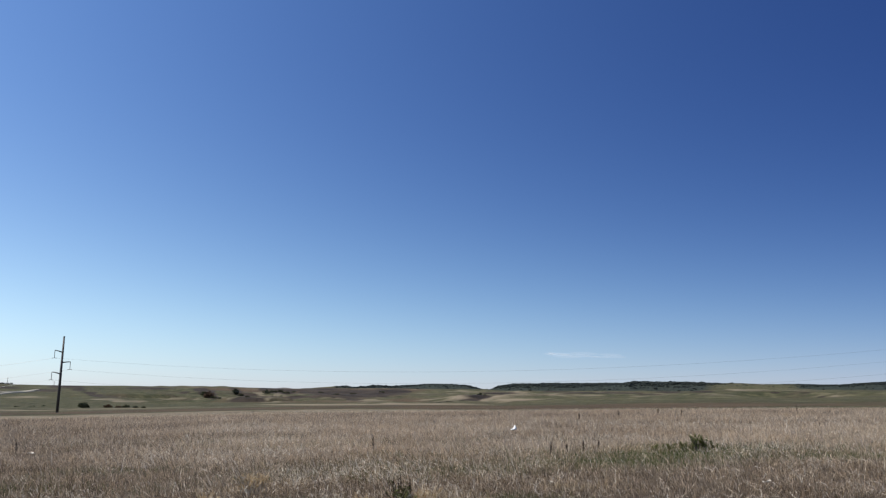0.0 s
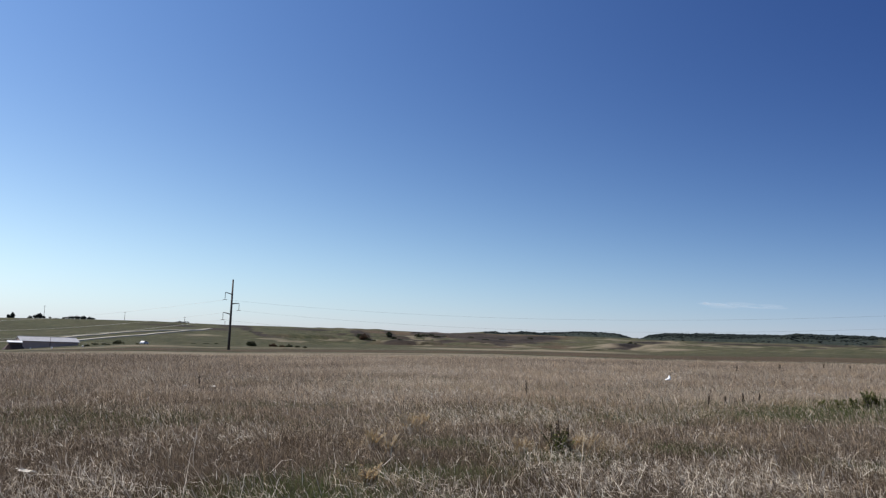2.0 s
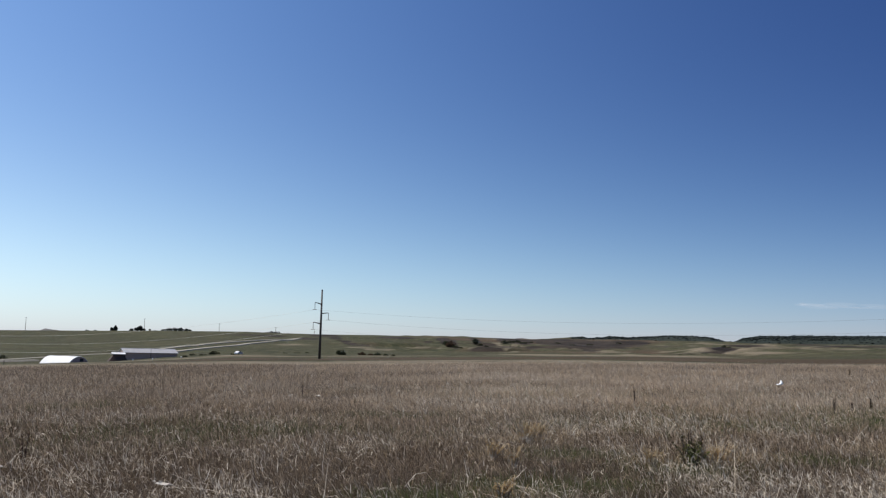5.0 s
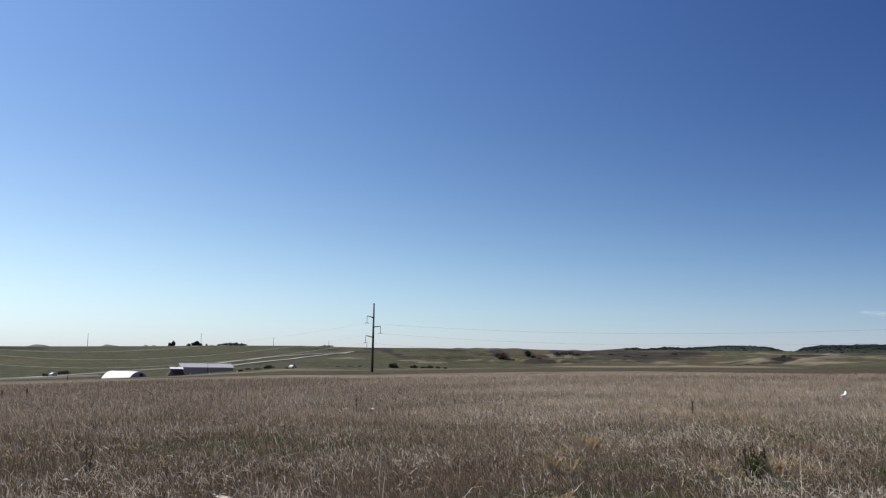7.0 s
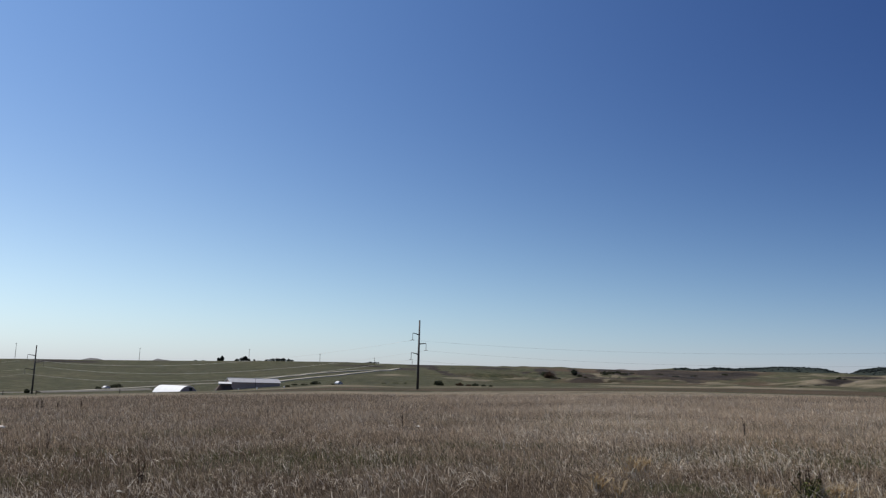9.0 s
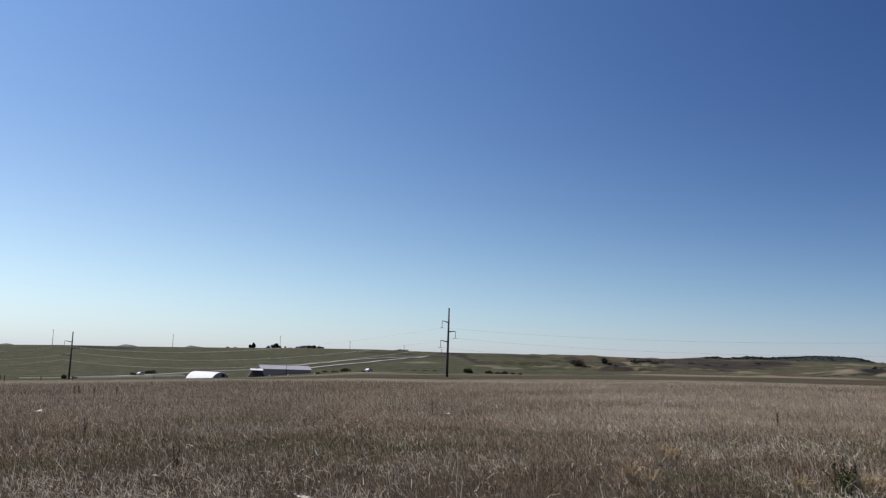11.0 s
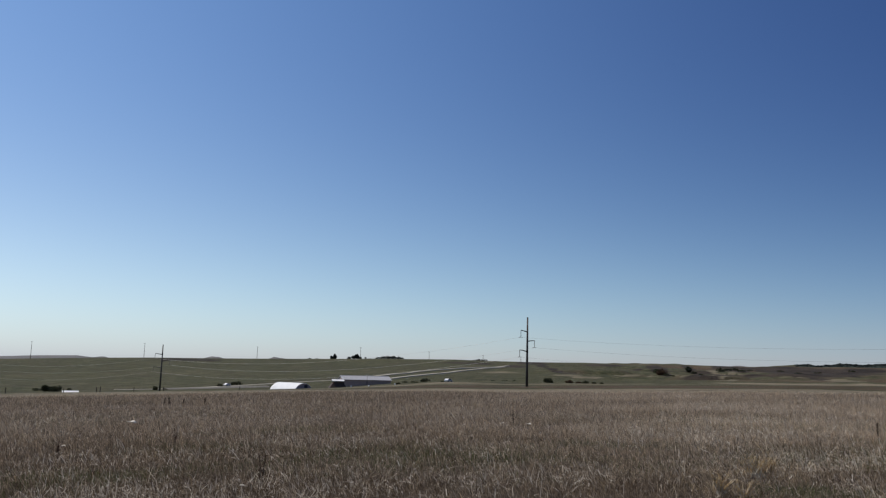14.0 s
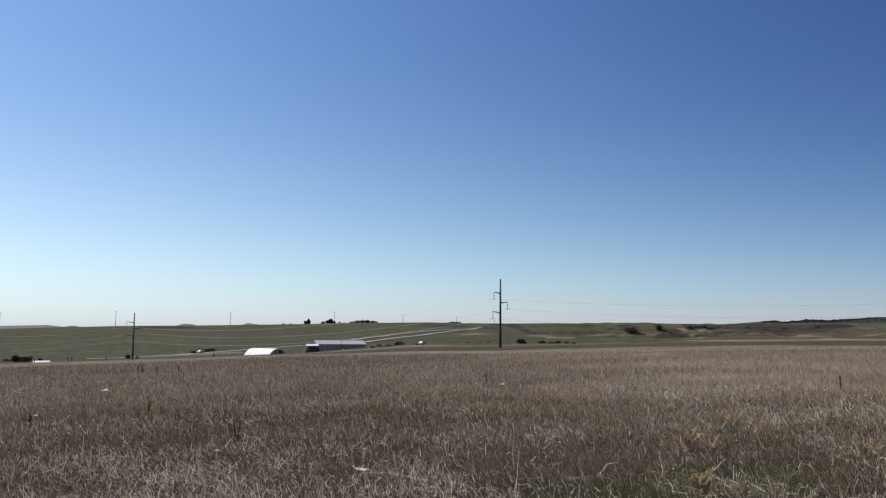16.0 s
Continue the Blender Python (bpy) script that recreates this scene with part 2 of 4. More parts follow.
# far leaves: a slight bluish haze put into the base colour
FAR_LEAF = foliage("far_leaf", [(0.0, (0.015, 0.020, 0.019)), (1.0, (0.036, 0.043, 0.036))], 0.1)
# the cloud glows faintly of itself in place of sunlight scattered in it
CLOUD = bpy.data.materials.new("thin_cloud")
CLOUD.use_nodes = True
ct = CLOUD.node_tree
cm, ctr, cem = ct.nodes.new("ShaderNodeMixShader"), ct.nodes.new("ShaderNodeBsdfTransparent"), ct.nodes.new("ShaderNodeEmission")
cem.inputs[0].default_value, cem.inputs[1].default_value = (0.66, 0.72, 0.82, 1), 1.0
cm.inputs[0].default_value = 0.065
ct.links.new(ctr.outputs[0], cm.inputs[1])
ct.links.new(cem.outputs[0], cm.inputs[2])
ct.links.new(cm.outputs[0], ct.nodes["Material Output"].inputs[0])


# ---- the lie of the land ----
EYE = 1.6


def lattice(ix, iy):
    h = (ix.astype(np.int64) * 374761393 + iy.astype(np.int64) * 668265263) & 0x7fffffff
    h = ((h ^ (h >> 13)) * 1274126177) & 0x7fffffff
    return ((h ^ (h >> 16)) & 0xffff) / 65535.0


def wave(x, y, size):
    """Smooth value noise, 0 to 1, with bumps of that many metres."""
    x, y = np.asarray(x, float) / size, np.asarray(y, float) / size
    ix, iy = np.floor(x), np.floor(y)
    u, v = x - ix, y - iy
    u, v = u * u * (3 - 2 * u), v * v * (3 - 2 * v)
    q = [[lattice(ix + i, iy + j) for j in (0, 1)] for i in (0, 1)]
    return (q[0][0] * (1 - u) + q[1][0] * u) * (1 - v) + (q[0][1] * (1 - u) + q[1][1] * u) * v


def table(az, pairs):
    ks = sorted(pairs)
    return np.interp(az, ks, [pairs[k] for k in ks])


# heights as degrees above the eye's level, by the bearing (degrees, left positive)
BROW = {-180: -0.6, -75: 0.3, -52: 0.23, -47: 0.13, -40: -0.02, -34: -0.17, -21: -0.40, -14: -0.55, -6: -0.80, 0: -1.0, 6: -1.12, 14: -1.36, 20: -1.59, 25: -1.78, 32: -1.97, 38: -2.2, 60: -2.3, 180: -0.6}
FOOT = {-180: -0.3, -75: 0.6, -50: 0.51, -43: 0.38, -36: 0.19, -29: -0.08, -21: -0.14, -14: -0.30, -5: -0.58, 0: -0.70, 6: -0.82, 10: -1.08, 13: -1.30, 17: -1.50, 20: -1.62, 25: -1.80, 32: -2.0, 38: -2.2, 60: -2.2, 180: -0.3}
HUMP = {-180: 0.0, -52: 1.05, -45: 0.97, -41.5: 0.93, -40: 0.78, -38.4: 0.60, -37: 0.70, -33: 0.64, -27.4: 0.58, -25: 0.32, -23.5: 0.12, -18: 0.10, -12: 0.12}
CREST = {-180: 0.4, -60: 1.1, -47: 1.04, -40: 0.98, -34: 0.95, -28.5: 0.90, -27.4: 0.97, -21: 0.97, -14: 0.90, -8: 0.91, -3: 0.88, 0: 0.84, 2.5: 0.85, 5: 0.88, 10: 0.79, 14: 0.67, 18: 0.57, 21: 0.50, 25: 0.43, 28.5: 0.31, 31: 0.20, 33.5: 0.08, 36.7: 0.07, 38.3: 0.15, 60: 0.3, 180: 0.4}
MESA = {-180: 0.4, -60: 1.59, -52: 1.55, -49.6: 1.41, -45: 1.45, -42.5: 1.51, -40: 1.53, -37.2: 1.55, -36.5: 1.45, -32.7: 1.43, -29.45: 1.36, -28.25: 1.22, -27.65: 0.96, -26.95: 1.01, -25.95: 1.26, -23.75: 1.3, -20.95: 1.1, -19.75: 1.16, -18.45: 0.96, -17.85: 1.09, -16.75: 1.01, -13: 0.6, 1.5: 0.7, 3.5: 0.92, 4.5: 0.7, 15.9: 0.45, 16.46: 0.63, 16.9: 0.66, 17.14: 0.75, 17.4: 0.64, 17.8: 0.5, 20.3: 0.44, 20.7: 0.56, 21.25: 0.6, 21.8: 0.45, 23: 0.4, 27.4: 0.3, 27.9: 0.41, 28.5: 0.33, 29.4: 0.43, 31: 0.36, 35: 0.18, 36.5: 0.05, 60: 0.2, 180: 0.4}
RADII = np.array([84.0, 130, 200, 300, 420, 550, 750, 1000, 1500, 2400, 4900])


def height(x, y):
    """The ground's height, for arrays of places."""
    x, y = np.atleast_1d(np.asarray(x, float)), np.atleast_1d(np.asarray(y, float))
    az, r = np.degrees(np.arctan2(-x, y)), np.hypot(x, y) + 1e-6
    brow, foot, crest, mesa = table(az, BROW), table(az, FOOT), table(az, CREST), table(az, MESA)
    side = np.clip((az + 18) / 10, 0, 1)                    # 0 towards the humps, 1 towards the long slope
    hump = table(az, HUMP)
    low = foot + np.interp(az, [5, 12], [0.26, 0.10])
    d420 = low * side + (foot + 0.08) * (1 - side)
    d550 = (low + (crest - low) * 0.30) * side + hump * (1 - side)
    d750 = (low + (crest - low) * 0.66) * side + (np.minimum(hump - 0.12, crest - 0.25)) * (1 - side)
    edge = np.degrees(np.arctan((-0.36) / 84.0))            # the grass tops stand above the ground
    lines = np.array([brow + edge, brow - 0.55, brow - 0.04, foot, d420, d550, d750, crest, crest - 0.2, mesa, mesa - 0.5])
    z = np.zeros_like(r)
    z84 = EYE + 84 * np.tan(np.radians(lines[0]))
    inner = r <= 84
    z[inner] = (z84 * np.clip(r / 84, 0, 1))[inner]
    k = np.clip(np.searchsorted(RADII, r) - 1, 0, len(RADII) - 2)
    f = np.clip((np.log(r) - np.log(RADII[k])) / (np.log(RADII[k + 1]) - np.log(RADII[k])), 0, 1)
    f = f * (1 - 0.35) + 0.35 * f * f * (3 - 2 * f)
    idx = np.arange(len(r))
    el = lines[k, idx] * (1 - f) + lines[k + 1, idx] * f
    z = np.where(inner, z, EYE + r * np.tan(np.radians(el)))
    # gullies and swells on the slopes, dying out at the crest lines
    mask = np.clip((r - 430) / 150, 0, 1) * (0.05 + np.clip((np.abs(r - 1000) - 70) / 260, 0, 1)) * np.clip(np.abs(r - 2400) / 500, 0.05, 1)
    mask = mask * np.clip((1.5 - az) / 8, 0.05, 1) * np.clip((az + 27) / 6, 0.8, 1)
    z += mask * ((wave(x, y, 130) - 0.5) * 9 + (wave(x + 311, y, 47) - 0.5) * 7.0 + (wave(x, y + 97, 19) - 0.5) * 2.6 - 7.0 * np.clip(1 - np.abs(wave(x + 71, y + 13, 85) - 0.5) * 9, 0, 1))
    z += np.clip(r / 40, 0, 1) * np.clip((430 - r) / 100, 0, 1) * ((wave(x, y, 23) - 0.5) * 0.16)
    z += np.clip((r - 1600) / 400, 0, 1) * (wave(x, y, 60) - 0.5) * 3
    return z


def ground(x, y):
    return float(height(x, y)[0])


def polar(az, r):
    return -math.sin(radians(az)) * r, math.cos(radians(az)) * r


def at(az, r, sink=0.0):
    x, y = polar(az, r)
    return Vector((x, y, ground(x, y) - sink))


def spot(az, el, near=150, far=1400):
    """Where a line of sight at that bearing and height meets the ground."""
    rs = np.linspace(near, far, 700)
    xs, ys = -np.sin(np.radians(az)) * rs, np.cos(np.radians(az)) * rs
    up = np.degrees(np.arctan((height(xs, ys) - EYE) / rs))
    over = np.nonzero(up >= el)[0]
    i = over[0] if len(over) else int(np.argmax(up))
    return at(az, rs[i])


def level(z_el, r):
    return EYE + r * math.tan(radians(z_el))


# ---- mesh helpers ----
def part(name, bm, mat, parent=None, label=""):
    me = bpy.data.meshes.new(name)
    bm.normal_update()
    bm.to_mesh(me)
    bm.free()
    me.materials.append(mat)
    ob = new(name, me)
    if parent:
        ob.parent = parent
    return tagged(ob, label)


def smooth(ob):
    for p in ob.data.polygons:
        p.use_smooth = True
    return ob


def thing(name, place, label, category, group="", turn=0.0):
    ob = new(name)
    ob.matrix_world = Matrix.Translation(place) @ pose(0, 0, 0, 0, 0, turn)
    return tagged(ob, label, category, group)


def box(bm, lo, hi, bevel=0.0):
    r = bmesh.ops.create_cube(bm, size=1.0, matrix=Matrix.Translation([(p + q) / 2 for p, q in zip(lo, hi)]) @ Matrix.Diagonal([q - p for p, q in zip(lo, hi)] + [1]))
    if bevel:
        es = {e for v in r["verts"] for e in v.link_edges}
        bmesh.ops.bevel(bm, geom=list(es), offset=bevel, segments=1, affect='EDGES')
    return bm


def tube(bm, points, radii, sides=8):
    """A tapered tube along points."""
    points = [Vector(p) for p in points]
    rings = []
    for i, p in enumerate(points):
        way = (points[min(i + 1, len(points) - 1)] - points[max(i - 1, 0)]).normalized()
        side = way.cross(Vector((0.31, 0.95, 0.1))).normalized()
        other = way.cross(side)
        rr = radii[i] if isinstance(radii, (list, tuple)) else radii
        rings.append([bm.verts.new(p + (side * math.cos(2 * math.pi * k / sides) + other * math.sin(2 * math.pi * k / sides)) * rr) for k in range(sides)])
    for one, two in zip(rings, rings[1:]):
        for k in range(sides):
            bm.faces.new((one[k], one[(k + 1) % sides], two[(k + 1) % sides], two[k]))
    bm.faces.new(rings[0][::-1])
    bm.faces.new(rings[-1])
    return bm


def fast_mesh(name, co, faces_per, mat, ripe_shade=None):
    """A mesh of many alike blades: co is (blades, verts, 3), faces_per the faces of one blade."""
    n, k = co.shape[0], co.shape[1]
    me = bpy.data.meshes.new(name)
    me.vertices.add(n * k)
    me.vertices.foreach_set("co", np.ascontiguousarray(co, dtype=np.float32).ravel())
    flat = np.concatenate([np.array(f) for f in faces_per])
    loops = (flat[None, :] + (np.arange(n) * k)[:, None]).astype(np.int32).ravel()
    sizes = np.array([len(f) for f in faces_per])
    starts = np.concatenate([[0], np.cumsum(sizes)[:-1]])
    me.loops.add(len(loops))
    me.loops.foreach_set("vertex_index", loops)
    me.polygons.add(n * len(sizes))
    me.polygons.foreach_set("loop_start", (starts[None, :] + (np.arange(n) * len(flat))[:, None]).astype(np.int32).ravel())
    me.update(calc_edges=True)
    if ripe_shade:
        me.attributes.new("ripe_shade", 'FLOAT', 'POINT').data.foreach_set("value", np.tile(np.array(ripe_shade, dtype=np.float32), n))
    me.materials.append(mat)
    return new(name, me)


# ---- ground: one sheet out to the horizon ----
def build_ground():
    az = np.concatenate([np.arange(-62, 48, 0.2), np.arange(48, 298, 5.0)])
    rs = np.concatenate([[1.5], np.geomspace(4, 84, 34), np.geomspace(87, 430, 60), np.geomspace(436, 1010, 80), np.geomspace(1040, 2300, 34), np.linspace(2330, 2520, 9), np.geomspace(2600, 4850, 14)])
    A, Rr = np.meshgrid(az, rs)
    x, y = -np.sin(np.radians(A)) * Rr, np.cos(np.radians(A)) * Rr
    z = height(x.ravel(), y.ravel()).reshape(x.shape)
    nr, na = A.shape
    co = np.stack([x, y, z], -1).reshape(-1, 3)
    co = np.concatenate([co, [[0, 0, ground(0, 0)]]])
    me = bpy.data.meshes.new("ground")
    faces = []
    for i in range(nr - 1):
        a, b = i * na, (i + 1) * na
        faces += [(a + (j + 1) % na, a + j, b + j, b + (j + 1) % na) for j in range(na)]
    faces += [(len(co) - 1, j, (j + 1) % na) for j in range(na)]
    me.from_pydata(co.tolist(), [], faces)
    me.update()
    for p in me.polygons:
        p.use_smooth = True
    X, Y = co[:, 0], co[:, 1]
    bear, r = np.degrees(np.arctan2(-X, Y)), np.hypot(X, Y)
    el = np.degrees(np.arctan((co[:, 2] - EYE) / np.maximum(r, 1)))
    def bump(c, w, v):
        return np.exp(-((v - c) / w) ** 2)
    right = np.clip((-bear - 8) / 8, 0, 1)
    n1, n2, n3 = wave(X, Y, 70), wave(X + 7, Y, 24), wave(X, Y + 40, 11)
    hills = np.clip((r - 450) / 80, 0, 1) * np.clip((1300 - r) / 200, 0, 1)
    rough = hills * (0.30 + 0.70 * np.clip((-bear - 5) / 6, 0, 1))
    beyond = np.clip((-bear - 21) / 4, 0, 1)                 # the humps on the open side
    woody = np.interp(bear, [-48, -46.4, -43.2, -40.6], [0.75, 0.15, 0.15, 0.95])
    near_edge, far_edge = np.interp(bear, [-30, -18], [185, 228]), np.interp(bear, [-34, -26, -18, 4, 12], [272, 300, 292, 284, 262])
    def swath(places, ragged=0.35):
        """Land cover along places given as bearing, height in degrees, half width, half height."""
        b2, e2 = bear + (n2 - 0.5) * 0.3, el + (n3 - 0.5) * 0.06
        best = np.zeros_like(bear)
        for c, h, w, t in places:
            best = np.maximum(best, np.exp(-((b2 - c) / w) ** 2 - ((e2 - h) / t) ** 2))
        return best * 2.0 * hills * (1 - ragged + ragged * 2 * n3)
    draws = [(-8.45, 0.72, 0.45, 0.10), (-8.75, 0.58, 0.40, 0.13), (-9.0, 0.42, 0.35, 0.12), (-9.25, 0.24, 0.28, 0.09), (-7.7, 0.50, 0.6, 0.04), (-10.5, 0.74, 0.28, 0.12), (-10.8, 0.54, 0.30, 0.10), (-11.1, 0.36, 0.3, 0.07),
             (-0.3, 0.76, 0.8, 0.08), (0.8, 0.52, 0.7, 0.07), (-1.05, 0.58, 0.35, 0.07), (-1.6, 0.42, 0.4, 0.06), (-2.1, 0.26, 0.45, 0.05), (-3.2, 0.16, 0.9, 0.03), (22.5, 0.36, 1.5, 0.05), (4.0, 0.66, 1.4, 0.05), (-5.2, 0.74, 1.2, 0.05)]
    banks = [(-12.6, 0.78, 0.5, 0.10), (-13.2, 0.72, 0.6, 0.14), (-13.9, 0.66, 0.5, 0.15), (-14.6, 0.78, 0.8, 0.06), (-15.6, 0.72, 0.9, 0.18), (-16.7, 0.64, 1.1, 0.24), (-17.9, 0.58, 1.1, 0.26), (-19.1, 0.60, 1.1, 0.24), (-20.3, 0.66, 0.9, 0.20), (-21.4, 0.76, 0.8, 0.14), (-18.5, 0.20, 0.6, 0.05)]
    # hollows: scrub behind the humps, with some of the shade there painted in
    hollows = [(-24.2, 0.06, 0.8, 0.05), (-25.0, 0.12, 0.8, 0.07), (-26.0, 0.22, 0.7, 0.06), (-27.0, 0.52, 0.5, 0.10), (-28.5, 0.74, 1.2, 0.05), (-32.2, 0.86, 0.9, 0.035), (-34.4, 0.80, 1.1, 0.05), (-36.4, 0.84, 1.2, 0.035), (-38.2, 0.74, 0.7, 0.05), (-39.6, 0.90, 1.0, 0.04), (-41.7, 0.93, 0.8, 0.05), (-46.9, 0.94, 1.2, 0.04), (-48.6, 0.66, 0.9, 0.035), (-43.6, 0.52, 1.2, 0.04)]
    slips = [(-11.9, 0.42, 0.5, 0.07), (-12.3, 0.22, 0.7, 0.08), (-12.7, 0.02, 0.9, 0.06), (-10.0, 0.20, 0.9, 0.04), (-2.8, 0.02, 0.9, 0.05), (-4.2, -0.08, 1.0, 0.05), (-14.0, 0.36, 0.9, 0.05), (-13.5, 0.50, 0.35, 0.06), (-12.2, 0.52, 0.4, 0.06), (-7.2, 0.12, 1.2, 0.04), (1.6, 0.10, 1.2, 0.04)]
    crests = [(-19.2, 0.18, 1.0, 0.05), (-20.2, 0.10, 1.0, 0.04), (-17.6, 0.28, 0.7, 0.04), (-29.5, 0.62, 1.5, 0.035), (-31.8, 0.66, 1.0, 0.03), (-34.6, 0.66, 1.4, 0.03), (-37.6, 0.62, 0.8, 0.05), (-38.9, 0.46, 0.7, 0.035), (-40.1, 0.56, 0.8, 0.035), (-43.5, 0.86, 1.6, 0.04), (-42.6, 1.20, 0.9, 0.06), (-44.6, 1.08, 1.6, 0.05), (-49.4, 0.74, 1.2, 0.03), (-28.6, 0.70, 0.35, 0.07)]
    covers = {
        "field": np.clip((100 - r) / 10, 0, 1),
        "strip": np.maximum(np.clip((r - near_edge) / 18 + 0.3, 0, 1) * np.clip((far_edge - r) / 16, 0, 1) * np.clip((bear + 56) / 16, 0.6, 1) * (0.55 + 0.6 * n2), np.maximum(rough * np.clip((wave(X + 900, Y, 90) - 0.38) * 3, 0, 0.85) * np.clip((bear + 25) / 3, 0, 1), beyond * np.clip((r - 600) / 60, 0, 1) * np.clip((1100 - r) / 100, 0, 1) * (0.1 + 0.5 * n1))),
        "hay": np.maximum(np.clip((near_edge - r) / 18, 0, 1) * np.clip((r - 95) / 10, 0, 1) * (0.35 + 0.5 * n1), np.maximum(right * np.clip(bump(388, 55, r) * (0.60 + 0.5 * wave(X, Y, 60) + 0.5 * n3), 0, 1) * np.clip((bear + 30) / 6, 0.25, 1), np.maximum(np.clip((r - far_edge) / 14, 0, 1) * np.clip((385 - r) / 40, 0, 1) * 0.55 * (0.4 + n2) * np.clip((bear + 34) / 8, 0.4, 1), beyond * bump(500, 75, r) * (0.15 + 0.8 * n2) * np.clip((bear + 38) / 8, 0.5, 1)))),
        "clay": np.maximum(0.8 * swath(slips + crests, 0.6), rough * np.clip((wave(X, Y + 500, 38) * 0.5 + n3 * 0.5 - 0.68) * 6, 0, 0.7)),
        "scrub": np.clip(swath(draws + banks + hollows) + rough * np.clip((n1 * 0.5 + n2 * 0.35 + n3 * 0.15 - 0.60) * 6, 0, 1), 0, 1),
        "woods": np.clip((-bear - 26.8) / 1.2, 0, 1) * np.clip((r - 1500) / 200, 0, 1) * np.clip((2600 - r) / 100, 0, 1) * woody + 0.8 * np.clip((r - 1500) / 200, 0, 1) * (bear > -27) * (bear < -17),
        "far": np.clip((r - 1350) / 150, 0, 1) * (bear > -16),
    }
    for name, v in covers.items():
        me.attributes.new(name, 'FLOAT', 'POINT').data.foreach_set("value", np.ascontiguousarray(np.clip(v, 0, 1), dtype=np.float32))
    me.materials.append(LAND)
    return tagged(new("ground", me), "dry field rolling out to grassy hills and far mesas", "ground", kind="structure")


build_ground()


def ribbon(name, line, width, mat, label, category, lift=0.6):
    """A road laid over the land along a line of places."""
    bm = bmesh.new()
    pts = [Vector(p) for p in line]
    rows = []
    for i, p in enumerate(pts):
        way = (pts[min(i + 1, len(pts) - 1)] - pts[max(i - 1, 0)])
        side = Vector((-way.y, way.x, 0)).normalized() * width / 2
        row = []
        for s, drop in ((-1.3, -0.8), (-1, 0.0), (1, 0.0), (1.3, -0.8)):
            q = p + side * s
            row.append(bm.verts.new((q.x, q.y, p.z + lift + drop)))
        rows.append(row)
    for one, two in zip(rows, rows[1:]):
        for k in range(3):
            bm.faces.new((one[k], one[k + 1], two[k + 1], two[k]))
    ob = part(name, bm, mat)
    return tagged(ob, label, category, kind="structure")


def sight_line(pairs, steps, near=150, far=1200, order=4):
    """A smooth line over the land through places given as bearing: height in degrees."""
    azs = sorted(pairs)
    a_ = np.linspace(azs[0], azs[-1], 80)
    r_ = np.array([math.hypot(*spot(v, float(table(v, pairs)), near, far).xy) for v in a_])
    fit = np.polynomial.Polynomial.fit(a_, r_, order)
    return [at(v, float(fit(v))) for v in np.linspace(azs[0], azs[-1], steps)]


ribbon("road", sight_line({1.3: 0.50, 3.15: 0.36, 5.38: 0.19, 7.1: 0.02, 9.43: -0.33, 10.8: -0.50}, 60, 330, 1200, 3), 3.4, ROAD, "pale concrete highway carriageway climbing the green hill", "road")
HIGHWAY = sight_line({10.8: -0.62, 13.0: -0.74, 16.6: -1.02, 20.2: -1.36, 23.3: -1.52, 27.0: -1.70}, 60, 330, 1200, 3)
ribbon("road", HIGHWAY, 3.4, ROAD, "pale concrete highway running behind the farm buildings", "road", 0.25)
ribbon("road", sight_line({1.6: 0.45, 3.15: 0.26, 5.37: -0.04, 7.42: -0.28, 9.04: -0.58, 10.5: -0.72}, 50, 330, 1200, 3), 3.4, ROAD, "pale concrete highway carriageway climbing the green hill", "road")
ribbon("road", sight_line({17.5: -1.30, 19.0: -1.36, 20.5: -1.44, 24.0: -1.60}, 20, 330, 1200, 2), 7.0, GRAVEL, "light gravel yard road beside the white hut", "road")


# ---- power line ----
LINE = Vector((0.837, -0.547, 0))
CROSS = Vector((0.547, 0.837, 0))


